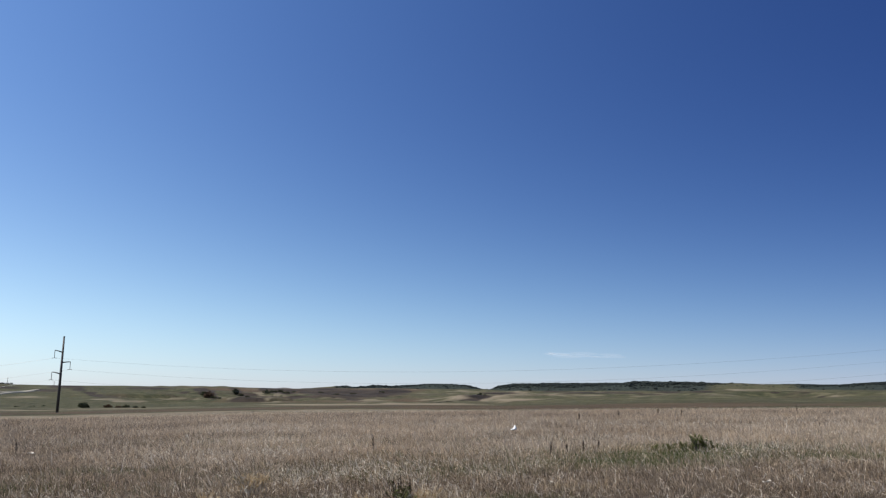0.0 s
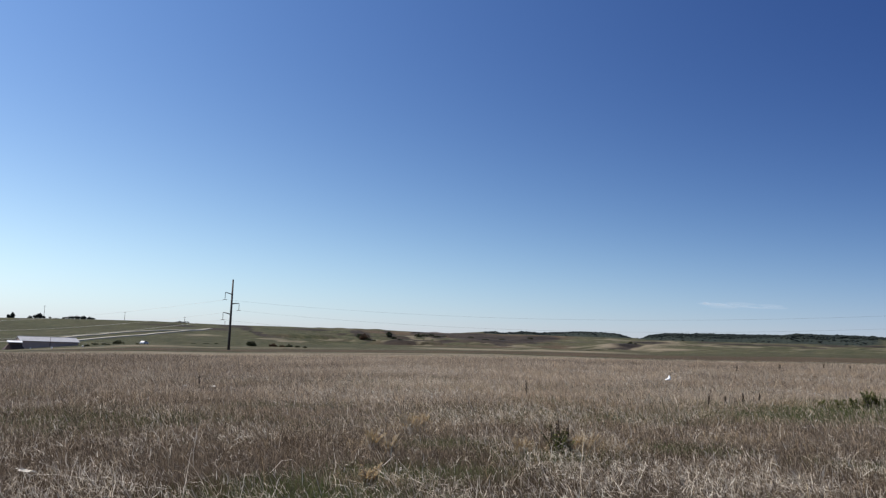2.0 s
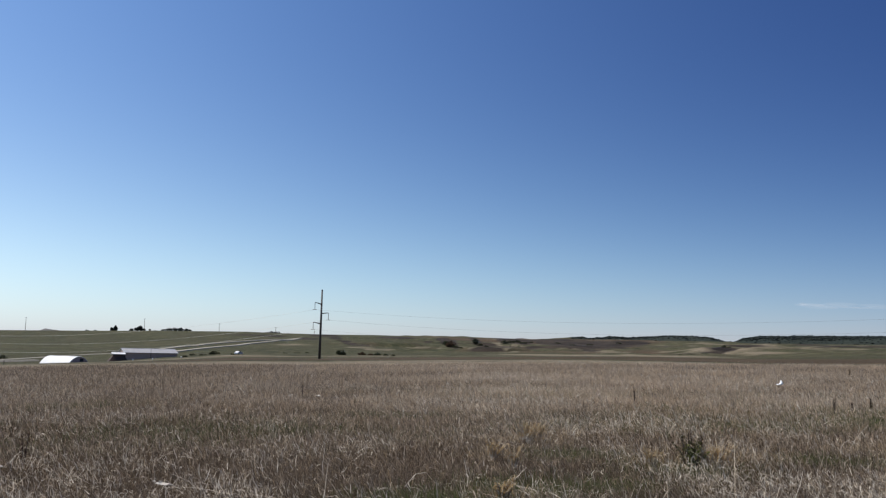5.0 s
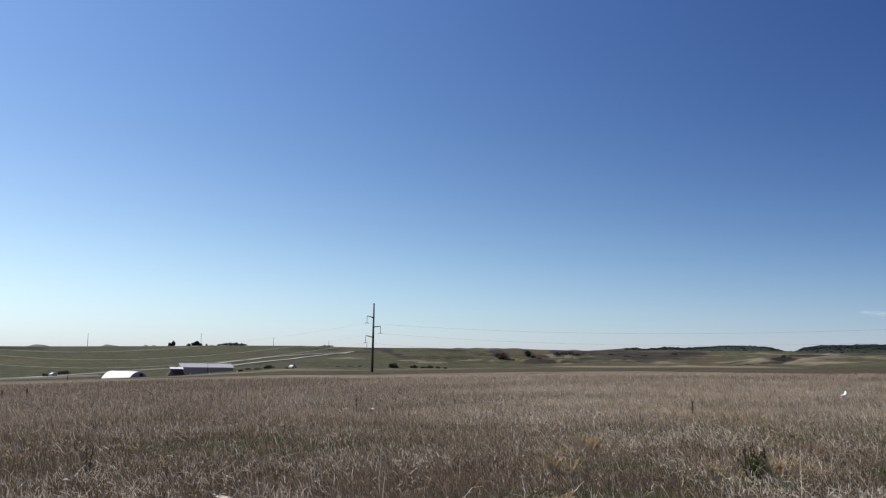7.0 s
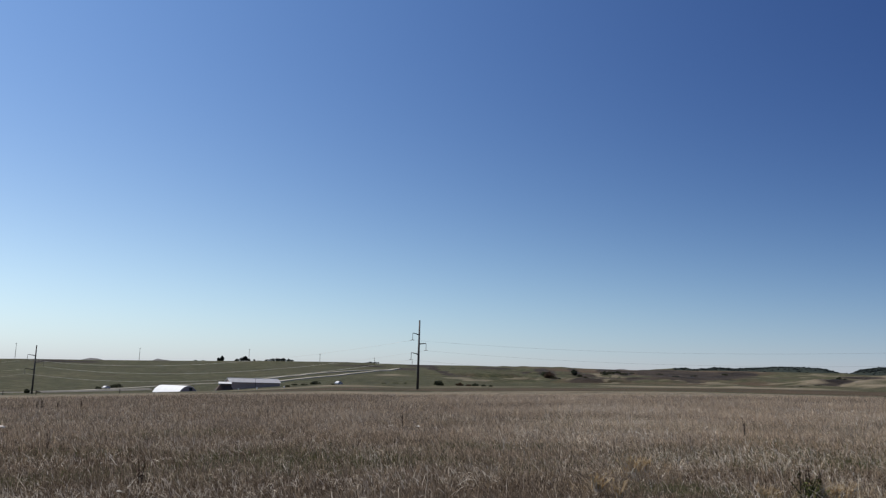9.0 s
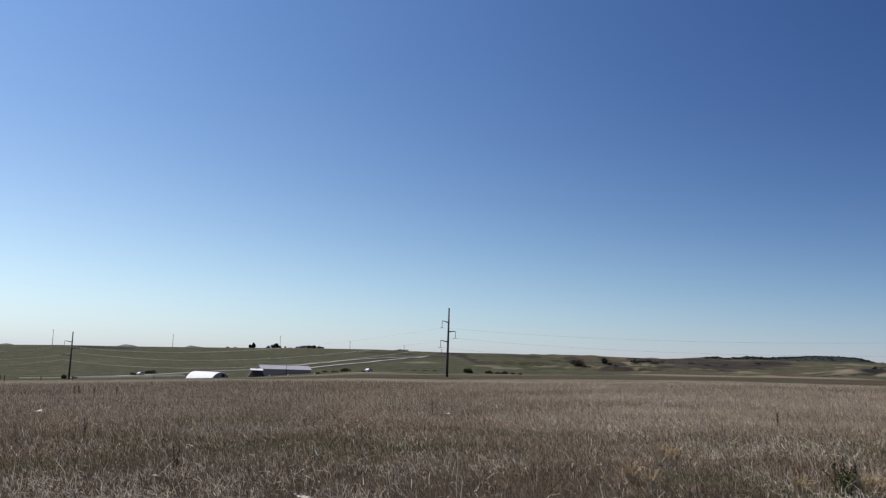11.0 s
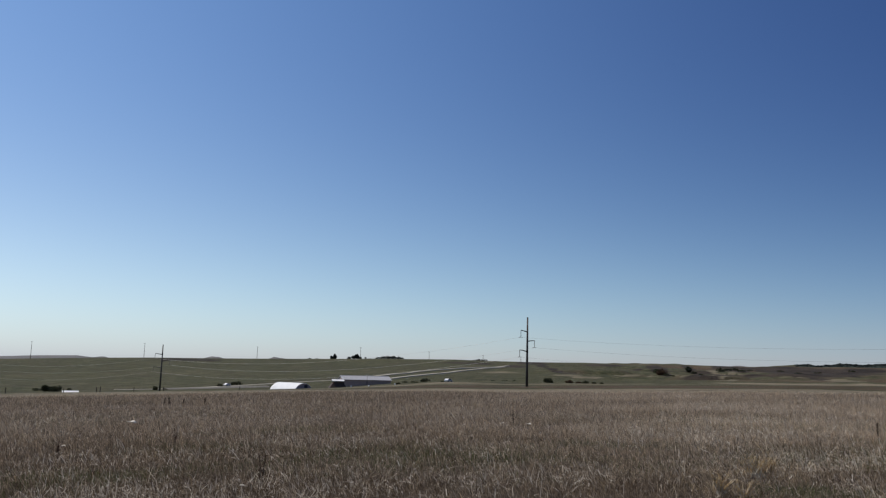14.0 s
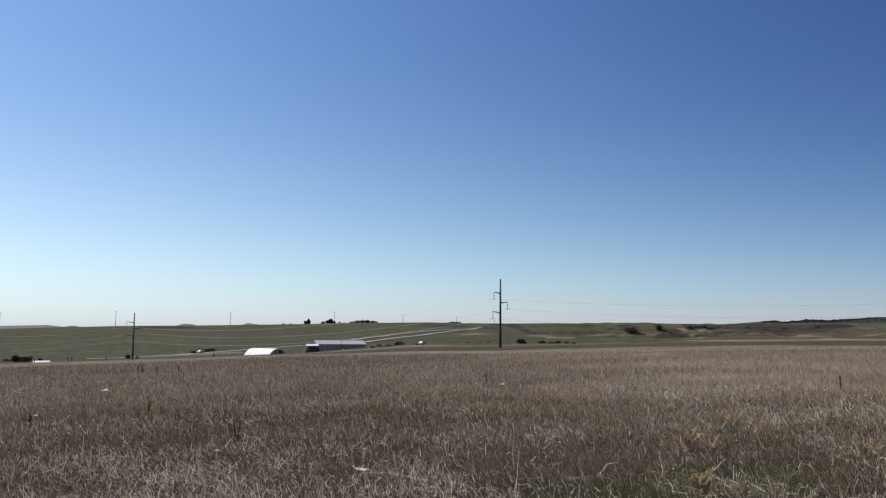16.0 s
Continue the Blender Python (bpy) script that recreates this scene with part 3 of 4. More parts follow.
def steel_pole(place, tall, scale=1.0, arms=((-1, 0.790, 3.7), (1, 0.655, 4.2), (-1, 0.505, 4.2)), label="tall dark steel power pole with three staggered arms", turn=0.0):
    ob = thing("power_pole", place, label, "power pole", "power line poles", turn)
    bm = bmesh.new()
    tube(bm, [(0, 0, -0.6), (0, 0, tall * 0.5), (0, 0, tall)], [0.42 * scale, 0.34 * scale, 0.24 * scale], 12)
    smooth(part("mast", bm, STEEL, ob))
    bm = bmesh.new()
    tube(bm, [(0, 0, tall - 0.02), (0, 0, tall + 0.12)], [0.30 * scale, 0.18 * scale], 12)
    part("cap", bm, STEEL, ob)
    ends = []
    for side, share, length in arms:
        z = tall * share
        d = CROSS * side
        bm = bmesh.new()
        tube(bm, [d * 0.15 + Vector((0, 0, z)), d * length * 0.5 + Vector((0, 0, z + 0.24)), d * length * 0.85 + Vector((0, 0, z + 0.36)), d * length + Vector((0, 0, z + 0.36))], [0.19 * scale, 0.15 * scale, 0.12 * scale, 0.10 * scale], 8)
        arm = smooth(part("arm", bm, STEEL, ob))
        bm = bmesh.new()
        tip = d * length + Vector((0, 0, z + 0.36))
        pts, rad = [], []
        for i in range(15):
            pts.append(tip - Vector((0, 0, 0.1 + i * 0.145)))
            rad.append((0.11 if i % 2 else 0.06) * scale)
        tube(bm, pts, rad, 8)
        part("insulator", bm, PORCELAIN, arm, "grey disc insulator string")
        bm = bmesh.new()
        low = tip - Vector((0, 0, 2.2))
        tube(bm, [low - LINE * 0.7 - Vector((0, 0, 0.02)), low + Vector((0, 0, 0.05)), low + LINE * 0.7 - Vector((0, 0, 0.02))], 0.07 * scale, 6)
        part("clamp", bm, STEEL, arm)
        ends.append(Vector(place) + Matrix.Rotation(radians(turn), 3, 'Z') @ low)
    return ob, ends


p1 = Vector((*polar(0, 263), 0))
p1.z = level(-0.75, 263)
p2 = Vector((*polar(24.33, 409), level(-1.72, 409)))
p0 = p1 + LINE * 236
p0.z = ground(p0.x, p0.y)
for p in (p1, p2):
    p.z = min(p.z, ground(p.x, p.y))
p3 = at(34.68, 470)
_, e0 = steel_pole(p0, 20.4)
_, e1 = steel_pole(p1, level(3.86, 263) - p1.z)
_, e2 = steel_pole(p2, level(1.27, 409) - p2.z)
_, e3 = steel_pole(p3, level(0.47, 470) - p3.z, 1.0, ((-1, 0.80, 1.1), (1, 0.62, 1.1), (-1, 0.43, 1.1)), "dark steel power pole with short arms beyond the brow")


def conductor(one, two, sag, radius=0.028, mat=None):
    n = 48
    bm = bmesh.new()
    pts = [one.lerp(two, i / n) - Vector((0, 0, 4 * sag * (i / n) * (1 - i / n))) for i in range(n + 1)]
    tube(bm, pts, radius, 5)
    return tagged(smooth(part("power_cable", bm, mat or ALUMINIUM)), "thin power cable sagging between the steel poles", "power cable", "power line cables")


for i in range(3):
    # one line in two tones: dark where backlit, pale where sunlit on the hill
    conductor(e1[i], e0[i], 5.3, 0.014, BACKLIT_STRAND)
    conductor(e2[i], e1[i], 5.0, 0.023)
    conductor(e3[i], e2[i], 2.6, 0.013)


def wood_pole(place, tall, radius=0.16, crossarm=True, label="plain dark wooden utility pole", group="utility poles"):
    ob = thing("utility_pole", place, label, "utility pole", group)
    bm = bmesh.new()
    tube(bm, [(0, 0, -0.5), (0, 0, tall * 0.5), (0, 0, tall)], [radius * 1.2, radius, radius * 0.75], 8)
    smooth(part("post", bm, CREOSOTE, ob))
    if crossarm:
        bm = bmesh.new()
        box(bm, (-1.2, -0.06, tall - 0.95), (1.2, 0.06, tall - 0.78), 0.01)
        part("crossarm", bm, CREOSOTE, ob)
        for x in (-1.1, -0.55, 0.55, 1.1):
            bm = bmesh.new()
            tube(bm, [(x, 0, tall - 0.78), (x, 0, tall - 0.68), (x, 0, tall - 0.6)], [0.03, 0.06, 0.04], 6)
            part("insulator", bm, PORCELAIN, ob, "small grey pin insulator")
    return ob


wood_pole(at(34.33, 476), level(-0.10, 476) - at(34.33, 476).z, 0.3, False, "dark wooden pole beside the steel power pole")
for az, top in ((39.6, 1.0), (32.03, 1.22), (25.45, 1.38), (18.30, 1.38), (11.40, 1.56), (6.70, 1.39), (3.0, 1.26), (0.42, 1.08)):
    p = at(az, 985)
    wood_pole(p, level(top, 985) - p.z, 0.22, True, "slim grey utility pole on the grassy ridge", "ridge utility poles")


# ---- farm buildings ----
def quonset_hut(place, turn, length=18.3, half=5.9, tall=5.4):
    ob = thing("quonset_hut", place, "white arched metal hut with a dark end wall", "hut", turn=turn)
    n = 18
    wide = radians(72)                                       # half the arc that the arch takes of its circle
    arch = [(half * math.sin(wide * (1 - 2 * i / n)) / math.sin(wide), tall * (math.cos(wide * (1 - 2 * i / n)) - math.cos(wide)) / (1 - math.cos(wide))) for i in range(n + 1)]
    for k in range(5):
        bm = bmesh.new()
        x0, x1 = -length / 2 + k * length / 5, -length / 2 + (k + 1) * length / 5
        rows = []
        for x, s in ((x0, 1.0), (x0 + 0.12, 1.012), (x1 - 0.12, 1.012), (x1, 1.0), (x1, 0.97), (x0, 0.97)):
            rows.append([bm.verts.new((x, q * s, z * s - 0.25)) for q, z in arch])
        for a_, b_ in zip(rows, rows[1:] + rows[:1]):
            for i in range(n):
                bm.faces.new((a_[i], a_[i + 1], b_[i + 1], b_[i]))
        part("roof_panel", bm, WHITE_SHEET, ob, "white curved sheet metal")
    for x in (-length / 2 + 0.25, length / 2 - 0.25):
        bm = bmesh.new()
        for dx in (-0.06, 0.06):
            bm.faces.new([bm.verts.new((x + dx, q * 0.965, z * 0.965 - 0.3)) for q, z in arch])
        vs = list(bm.verts)
        m_ = len(arch)
        for i in range(m_):
            bm.faces.new((vs[i], vs[(i + 1) % m_], vs[m_ + (i + 1) % m_], vs[m_ + i]))
        end = part("end_wall", bm, END_SHEET, ob, "mauve-grey sheet end wall")
        bm = bmesh.new()
        sgn = 1 if x > 0 else -1
        box(bm, (x + sgn * 0.07 - 0.03, -1.6, -0.2), (x + sgn * 0.07 + 0.03, 1.6, 2.7), 0.01)
        part("door", bm, END_SHEET, end)
        bm = bmesh.new()
        box(bm, (x + sgn * 0.08 - 0.03, 0.4, 3.1), (x + sgn * 0.08 + 0.03, 2.2, 4.4), 0.01)
        part("loft_hatch", bm, DARK_GLASS, end, "dark open loft hatch")
    return ob


def gable_shed(name, place, turn, length, depth, eave, rise, wall, roof, label, category, windows=0, doors=1, over=0.5):
    ob = thing(name, place, label, category, turn=turn)
    bm = bmesh.new()
    l, d = length / 2, depth / 2
    prof = [(-d, -0.8), (d, -0.8), (d, eave), (0, eave + rise), (-d, eave)]
    ends = [[bm.verts.new((x, q, z)) for q, z in prof] for x in (-l, l)]
    bm.faces.new(ends[0])
    bm.faces.new(ends[1][::-1])
    for i in range(5):
        bm.faces.new((ends[0][i], ends[1][i], ends[1][(i + 1) % 5], ends[0][(i + 1) % 5]))
    body = part("wall", bm, wall, ob)
    for s in (-1, 1):
        bm = bmesh.new()
        y1, z1 = s * (d + over), eave - rise * over / d
        lo = [(-l - over, y1, z1 + 0.03), (-l - over, 0, eave + rise + 0.03), (l + over, 0, eave + rise + 0.03), (l + over, y1, z1 + 0.03)]
        a_ = [bm.verts.new(v) for v in lo]
        b_ = [bm.verts.new((v[0], v[1], v[2] + 0.16)) for v in lo]
        bm.faces.new(a_)
        bm.faces.new(b_[::-1])
        for i in range(4):
            bm.faces.new((a_[i], b_[i], b_[(i + 1) % 4], a_[(i + 1) % 4]))
        ro = part("roof", bm, roof, ob)
        for i in range(int(length / 2.4)):
            bm = bmesh.new()
            x = -l + 1.2 + i * 2.4
            tube(bm, [(x, y1, z1 + 0.20), (x, 0, eave + rise + 0.20)], 0.05, 4)
            part("seam", bm, roof, ro)
    bm = bmesh.new()
    tube(bm, [(-l - over, 0, eave + rise + 0.22), (l + over, 0, eave + rise + 0.22)], 0.14, 6)
    part("ridge_cap", bm, roof, ob)
    for i in range(windows):
        x = -l + (i + 0.5) * length / windows
        bm = box(bmesh.new(), (x - 0.75, -d - 0.05, 1.2), (x + 0.75, -d + 0.02, 2.2), 0.01)
        fr = part("window", bm, WHITE_SHEET, body, "white framed window")
    for i in range(doors):
        x = l * (0.55 - i * 1.1)
        bm = box(bmesh.new(), (x - 1.5, -d - 0.07, -0.5), (x + 1.5, -d + 0.02, min(2.9, eave - 0.3)), 0.02)
        part("door", bm, wall if length > 20 else DARK_BOARD, body, "wide sheet metal sliding door" if length > 20 else "dark boarded door")
    return ob


hut_at = at(15.95, 385)
hut_at.z = level(-1.74, 385)
quonset_hut(hut_at, -37)
shed_at = at(11.05, 425)
shed_at.z = level(-1.02, 425)
gable_shed("long_shed", shed_at, 26, 24.5, 10.5, 2.7, 1.7, WALL_SHEET, ROOF_SHEET, "long slate-grey farm shed with a galvanised roof", "shed", 0, 2)
cabin_at = at(12.85, 388)
cabin_at.z = level(-1.18, 388)
cabin = gable_shed("cabin", cabin_at, 20, 4.6, 3.6, 2.7, 0.5, DARK_BOARD, WHITE_SHEET, "small dark cabin with a pale roof and brown skirt roof", "cabin", 0, 1)
bm = bmesh.new()
skirt = [[bm.verts.new((x * k, y * k, z)) for x, y in ((-2.5, -2.0), (2.5, -2.0), (2.5, 2.0), (-2.5, 2.0))] for k, z in ((1.0, 1.75), (1.0, 1.6), (1.62, -0.65), (1.62, -0.50))]
for one, two in zip(skirt, skirt[1:] + skirt[:1]):
    for k in range(4):
        bm.faces.new((one[k], one[(k + 1) % 4], two[(k + 1) % 4], two[k]))
part("porch_roof", bm, BROWN_BOARD, cabin, "sloping reddish-brown porch roof")
low_at = at(29.6, 372)
low_at.z = level(-2.22, 372)
gable_shed("low_shed", low_at, 30, 5.2, 5.0, 2.2, 0.45, DARK_BOARD, WHITE_SHEET, "low shed with a bright white roof behind the brow", "shed", 0, 1)
barn_at = at(38.7, 350)
barn_at.z = level(-2.25, 350)
gable_shed("barn", barn_at, 30, 12.0, 7.0, 2.5, 1.1, DARK_BOARD, WHITE_SHEET, "dark barn with a white metal roof", "barn", 0, 1)


def car(place, turn, label="small white car parked below the hill road"):
    ob = thing("car", place, label, "car", turn=turn)
    bm = bmesh.new()
    prof = [(-2.1, 0.35), (2.1, 0.35), (2.15, 0.75), (1.25, 0.92), (0.6, 1.45), (-0.9, 1.48), (-1.7, 1.0), (-2.15, 0.9)]
    rows = [[bm.verts.new((x, s, z)) for x, z in prof] for s in (-0.85, 0.85)]
    bm.faces.new(rows[0])
    bm.faces.new(rows[1][::-1])
    for i in range(len(prof)):
        bm.faces.new((rows[0][i], rows[1][i], rows[1][(i + 1) % len(prof)], rows[0][(i + 1) % len(prof)]))
    bmesh.ops.bevel(bm, geom=list(bm.edges), offset=0.06, segments=2, affect='EDGES')
    part("body", bm, CAR_WHITE, ob)
    for s in (-0.87, 0.87):
        bm = bmesh.new()
        a_ = [bm.verts.new((x, s - 0.005, z)) for x, z in ((0.9, 1.0), (0.5, 1.38), (-0.8, 1.40), (-1.4, 1.03))]
        b_ = [bm.verts.new((v.co.x, s + 0.005, v.co.z)) for v in a_]
        bm.faces.new(a_)
        bm.faces.new(b_[::-1])
        for i in range(4):
            bm.faces.new((a_[i], b_[i], b_[(i + 1) % 4], a_[(i + 1) % 4]))
        part("window", bm, DARK_GLASS, ob)
        for x in (-1.35, 1.35):
            bm = bmesh.new()
            bmesh.ops.create_cone(bm, cap_ends=True, segments=16, radius1=0.34, radius2=0.34, depth=0.2, matrix=Matrix.Translation((x, s * 0.95, 0.34)) @ Matrix.Rotation(math.pi / 2, 4, 'X'))
            w = part("wheel", bm, RUBBER, ob)
            bm = bmesh.new()
            bmesh.ops.create_cone(bm, cap_ends=True, segments=12, radius1=0.2, radius2=0.17, depth=0.23, matrix=Matrix.Translation((x, s * 0.95, 0.34)) @ Matrix.Rotation(math.pi / 2, 4, 'X'))
            part("rim", bm, ALUMINIUM, w)
    return ob


car(spot(5.35, -0.66, 340), 66)
way = HIGHWAY[34]
car(way + Vector((0, 0, 0.26)), math.degrees(math.atan2(HIGHWAY[35].y - way.y, HIGHWAY[35].x - way.x)), "white car on the pale highway behind the hut")


# ---- white farm tanks and a yard pole ----
def farm_tank(place, radius, tall):
    ob = thing("farm_tank", place, "small white upright farm tank with a domed lid", "tank", "farm tanks")
    bm = bmesh.new()
    tube(bm, [(0, 0, -0.2), (0, 0, tall * 0.72), (0, 0, tall * 0.76)], [radius, radius, radius * 0.97], 16)
    smooth(part("shell", bm, WHITE_SHEET, ob))
    bm = bmesh.new()
    tube(bm, [(0, 0, tall * 0.755), (0, 0, tall * 0.9), (0, 0, tall * 0.97), (0, 0, tall)], [radius * 1.02, radius * 0.55, radius * 0.25, radius * 0.2], 16)
    part("lid", bm, WHITE_SHEET, ob)
    return ob


for az, el in ((11.95, -1.16), (10.75, -1.10), (8.98, -0.98)):
    farm_tank(spot(az, el, 340), 0.26, 0.65)
yard_pole = thing("yard_pole", spot(10.88, -1.02, 340), "thin dark pole standing before the long shed", "pole")
bm = bmesh.new()
tube(bm, [(0, 0, -0.4), (0.02, 0, 2.4), (0, 0, 4.6)], [0.11, 0.10, 0.08], 8)
smooth(part("post", bm, CREOSOTE, yard_pole))
bm = bmesh.new()
tube(bm, [(0, 0, 4.55), (0.35, 0, 4.75), (0.7, 0, 4.7)], [0.05, 0.045, 0.09], 6)
part("lamp_arm", bm, STEEL, yard_pole)


# ---- fence posts at the foot of the hill ----
def fence_post(place, tall):
    bm = bmesh.new()
    tube(bm, [(0, 0, -0.3), (0.02, 0, tall * 0.6), (0, 0.02, tall)], [0.17, 0.16, 0.14], 7)
    ob = part("fence_post", bm, CREOSOTE)
    ob.location = place
    return tagged(ob, "short dark wooden fence post", "post", "fence posts")


for az, el in ((35.05, -1.47), (28.12, -1.52), (27.90, -1.48), (25.9, -1.50), (33.2, -1.62), (30.0, -1.6), (24.1, -1.45), (19.3, -1.30)):
    p = at(az, 350)
    fence_post(p, max(1.4, level(el, 350) - p.z))


# ---- shrubs and trees ----
def leafy(bm_count, wide, tall, leaf, seed, base=0.0, flat=0.6):
    """Leaf clumps gathered in uneven lobes."""
    rng = np.random.default_rng(seed)
    lobes = max(4, bm_count // 45)
    q, t = np.sqrt(rng.uniform(0, 1, lobes)) * 0.40, rng.uniform(0, 2 * math.pi, lobes)
    top = np.sqrt(np.maximum(0.05, 1 - (q / 0.50) ** 2))
    c = np.stack([q * np.cos(t) * wide, q * np.sin(t) * wide, base + rng.uniform(0.12, 0.80, lobes) * top * (tall - base)], -1)
    rad = rng.uniform(0.13, 0.24, lobes) * min(wide, (tall - base) * 1.4)
    pick = rng.integers(0, lobes, bm_count)
    d = rng.normal(size=(bm_count, 3))
    d /= np.linalg.norm(d, axis=1)[:, None]
    p = c[pick] + d * rad[pick][:, None] * rng.uniform(0.55, 1.08, bm_count)[:, None] * np.array([1, 1, flat + 0.25])
    p[:, 2] = np.maximum(p[:, 2], base * 0.6 + 0.05)
    u = rng.normal(size=(bm_count, 3))
    u /= np.linalg.norm(u, axis=1)[:, None]
    v = np.cross(u, rng.normal(size=(bm_count, 3)))
    v /= np.linalg.norm(v, axis=1)[:, None]
    s = leaf * rng.uniform(0.6, 1.3, bm_count)[:, None]
    w = np.cross(u, v)
    return np.stack([p - u * s, p - v * s * 0.6 + w * s * 0.15, p + u * s, p + v * s * 0.6 + w * s * 0.15], 1)


def shrub(name, place, wide, tall, label, seed, category="shrub", trunk=False, leaf=None, group="", mat=None, count=1500):
    ob = thing(name, place, label, category, group, turn=seed * 47 % 360)
    rng = random.Random(seed)
    bm = bmesh.new()
    base = tall * 0.04 if trunk else 0.0
    if trunk:
        tube(bm, [(0, 0, -0.4), (0.05, 0, base), (0, 0.1, tall * 0.7)], [tall * 0.035, tall * 0.026, tall * 0.01], 7)
    for k in range(7):
        a_ = 2 * math.pi * k / 7 + rng.uniform(-0.3, 0.3)
        q = wide * rng.uniform(0.15, 0.36)
        z0 = base * rng.uniform(0.6, 1.0)
        tube(bm, [(0.03 * math.cos(a_), 0.03 * math.sin(a_), z0 - 0.2), (q * 0.5 * math.cos(a_), q * 0.5 * math.sin(a_), z0 + (tall - z0) * 0.4), (q * math.cos(a_), q * math.sin(a_), z0 + (tall - z0) * rng.uniform(0.6, 0.85))],
             [tall * 0.018, tall * 0.012, tall * 0.005], 5)
    part("trunk" if trunk else "stems", bm, BARK, ob)
    cr = fast_mesh("crown", leafy(count, wide, tall, leaf or tall * 0.075, seed, base), [(0, 1, 2), (0, 2, 3)], mat or SHRUB_LEAF)
    cr.parent = ob
    return ob


def on(az, el, near=330, far=1200):
    p = spot(az, el, near, far)
    p.z -= 0.1
    return p


SHRUBS = [  # bearing, height of the foot, width and height in degrees, at the foot of the hill
    (-1.48, -0.52, 0.80, 0.42), (-2.86, -0.50, 0.60, 0.26), (-3.95, -0.50, 0.60, 0.25), (-3.45, -0.50, 0.5, 0.18), (-4.50, -0.50, 0.4, 0.18), (-5.0, -0.50, 0.3, 0.15), (0.85, -0.45, 0.3, 0.10), (1.5, -0.47, 0.5, 0.10), (2.3, -0.5, 0.4, 0.09),
    (36.7, -1.88, 0.95, 0.50), (31.5, -1.80, 0.80, 0.20), (31.0, -1.84, 0.55, 0.50), (30.45, -1.84, 0.80, 0.44), (29.7, -1.80, 0.4, 0.24), (24.6, -1.66, 0.34, 0.34), (20.6, -1.35, 0.45, 0.24), (19.5, -1.22, 0.85, 0.30), (6.9, -0.68, 0.85, 0.28), (8.3, -0.78, 0.6, 0.16), (8.78, -0.90, 0.4, 0.17), (7.65, -0.76, 0.6, 0.15), (5.75, -0.68, 0.3, 0.12),
]
for i, (az, el, w, h) in enumerate(SHRUBS):
    p = on(az, el)
    r = math.hypot(p.x, p.y)
    shrub("shrub", p, r * radians(w), r * radians(h), "dark rounded shrub on the pale grass" if h > 0.2 else "low dark scrub clump in the valley", 11 + i, group="valley shrubs", mat=RUSTY_LEAF if az in (-2.86, -3.45) else None)

BANKS = [(-8.62, 0.32, 0.55, 0.34), (-8.92, 0.20, 0.65, 0.46), (-9.25, 0.16, 0.5, 0.22), (-9.6, 0.14, 0.4, 0.12), (-7.6, 0.48, 0.5, 0.06), (-10.58, 0.44, 0.48, 0.46), (-10.95, 0.34, 0.45, 0.20), (-11.4, 0.28, 0.45, 0.11), (-12.6, 0.52, 0.6, 0.28),
         (-13.0, 0.58, 0.6, 0.20), (-13.45, 0.62, 0.6, 0.20), (-13.9, 0.54, 0.6, 0.20), (-14.4, 0.62, 0.5, 0.10), (-16.2, 0.60, 0.6, 0.12), (-17.3, 0.50, 0.7, 0.12), (-18.4, 0.55, 0.6, 0.12), (-20.3, 0.68, 0.5, 0.14), (-24.3, 0.04, 0.6, 0.08), (-25.0, 0.10, 0.7, 0.09), (-25.8, 0.17, 0.6, 0.08), (-27.0, 0.60, 0.35, 0.18), (-27.35, 0.58, 0.3, 0.10), (-1.3, 0.46, 0.4, 0.06), (-1.9, 0.30, 0.4, 0.05)]
for i, (az, el, w, h) in enumerate(BANKS):
    p = on(az, el, 400, 990)
    r = math.hypot(p.x, p.y)
    shrub("shrub", p, r * radians(w), r * radians(h), "rusty brown thicket in an eroded bank" if az == -8.92 else "dark thicket in an eroded bank of the hillside", 51 + i, group="hillside thickets", mat=RUSTY_LEAF if az == -8.92 else None)

TREES = [(13.12, 0.26, 0.42), (13.36, 0.18, 0.30), (13.24, 0.20, 0.20), (14.8, 0.3, 0.09), (14.3, 0.3, 0.07), (12.15, 0.34, 0.17), (11.85, 0.40, 0.24), (11.65, 0.34, 0.42), (11.42, 0.25, 0.20), (11.05, 0.16, 0.15), (10.2, 0.40, 0.16), (9.85, 0.40, 0.22), (9.5, 0.42, 0.26), (9.15, 0.42, 0.24), (8.8, 0.40, 0.20), (8.55, 0.28, 0.13), (10.7, 0.5, 0.06), (3.3, 0.6, 0.12), (2.9, 0.6, 0.12)]
for i, (az, w, h) in enumerate(TREES):
    p = at(az, 1000, 0.2)
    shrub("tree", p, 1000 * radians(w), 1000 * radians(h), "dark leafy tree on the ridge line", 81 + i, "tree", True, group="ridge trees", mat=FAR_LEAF)


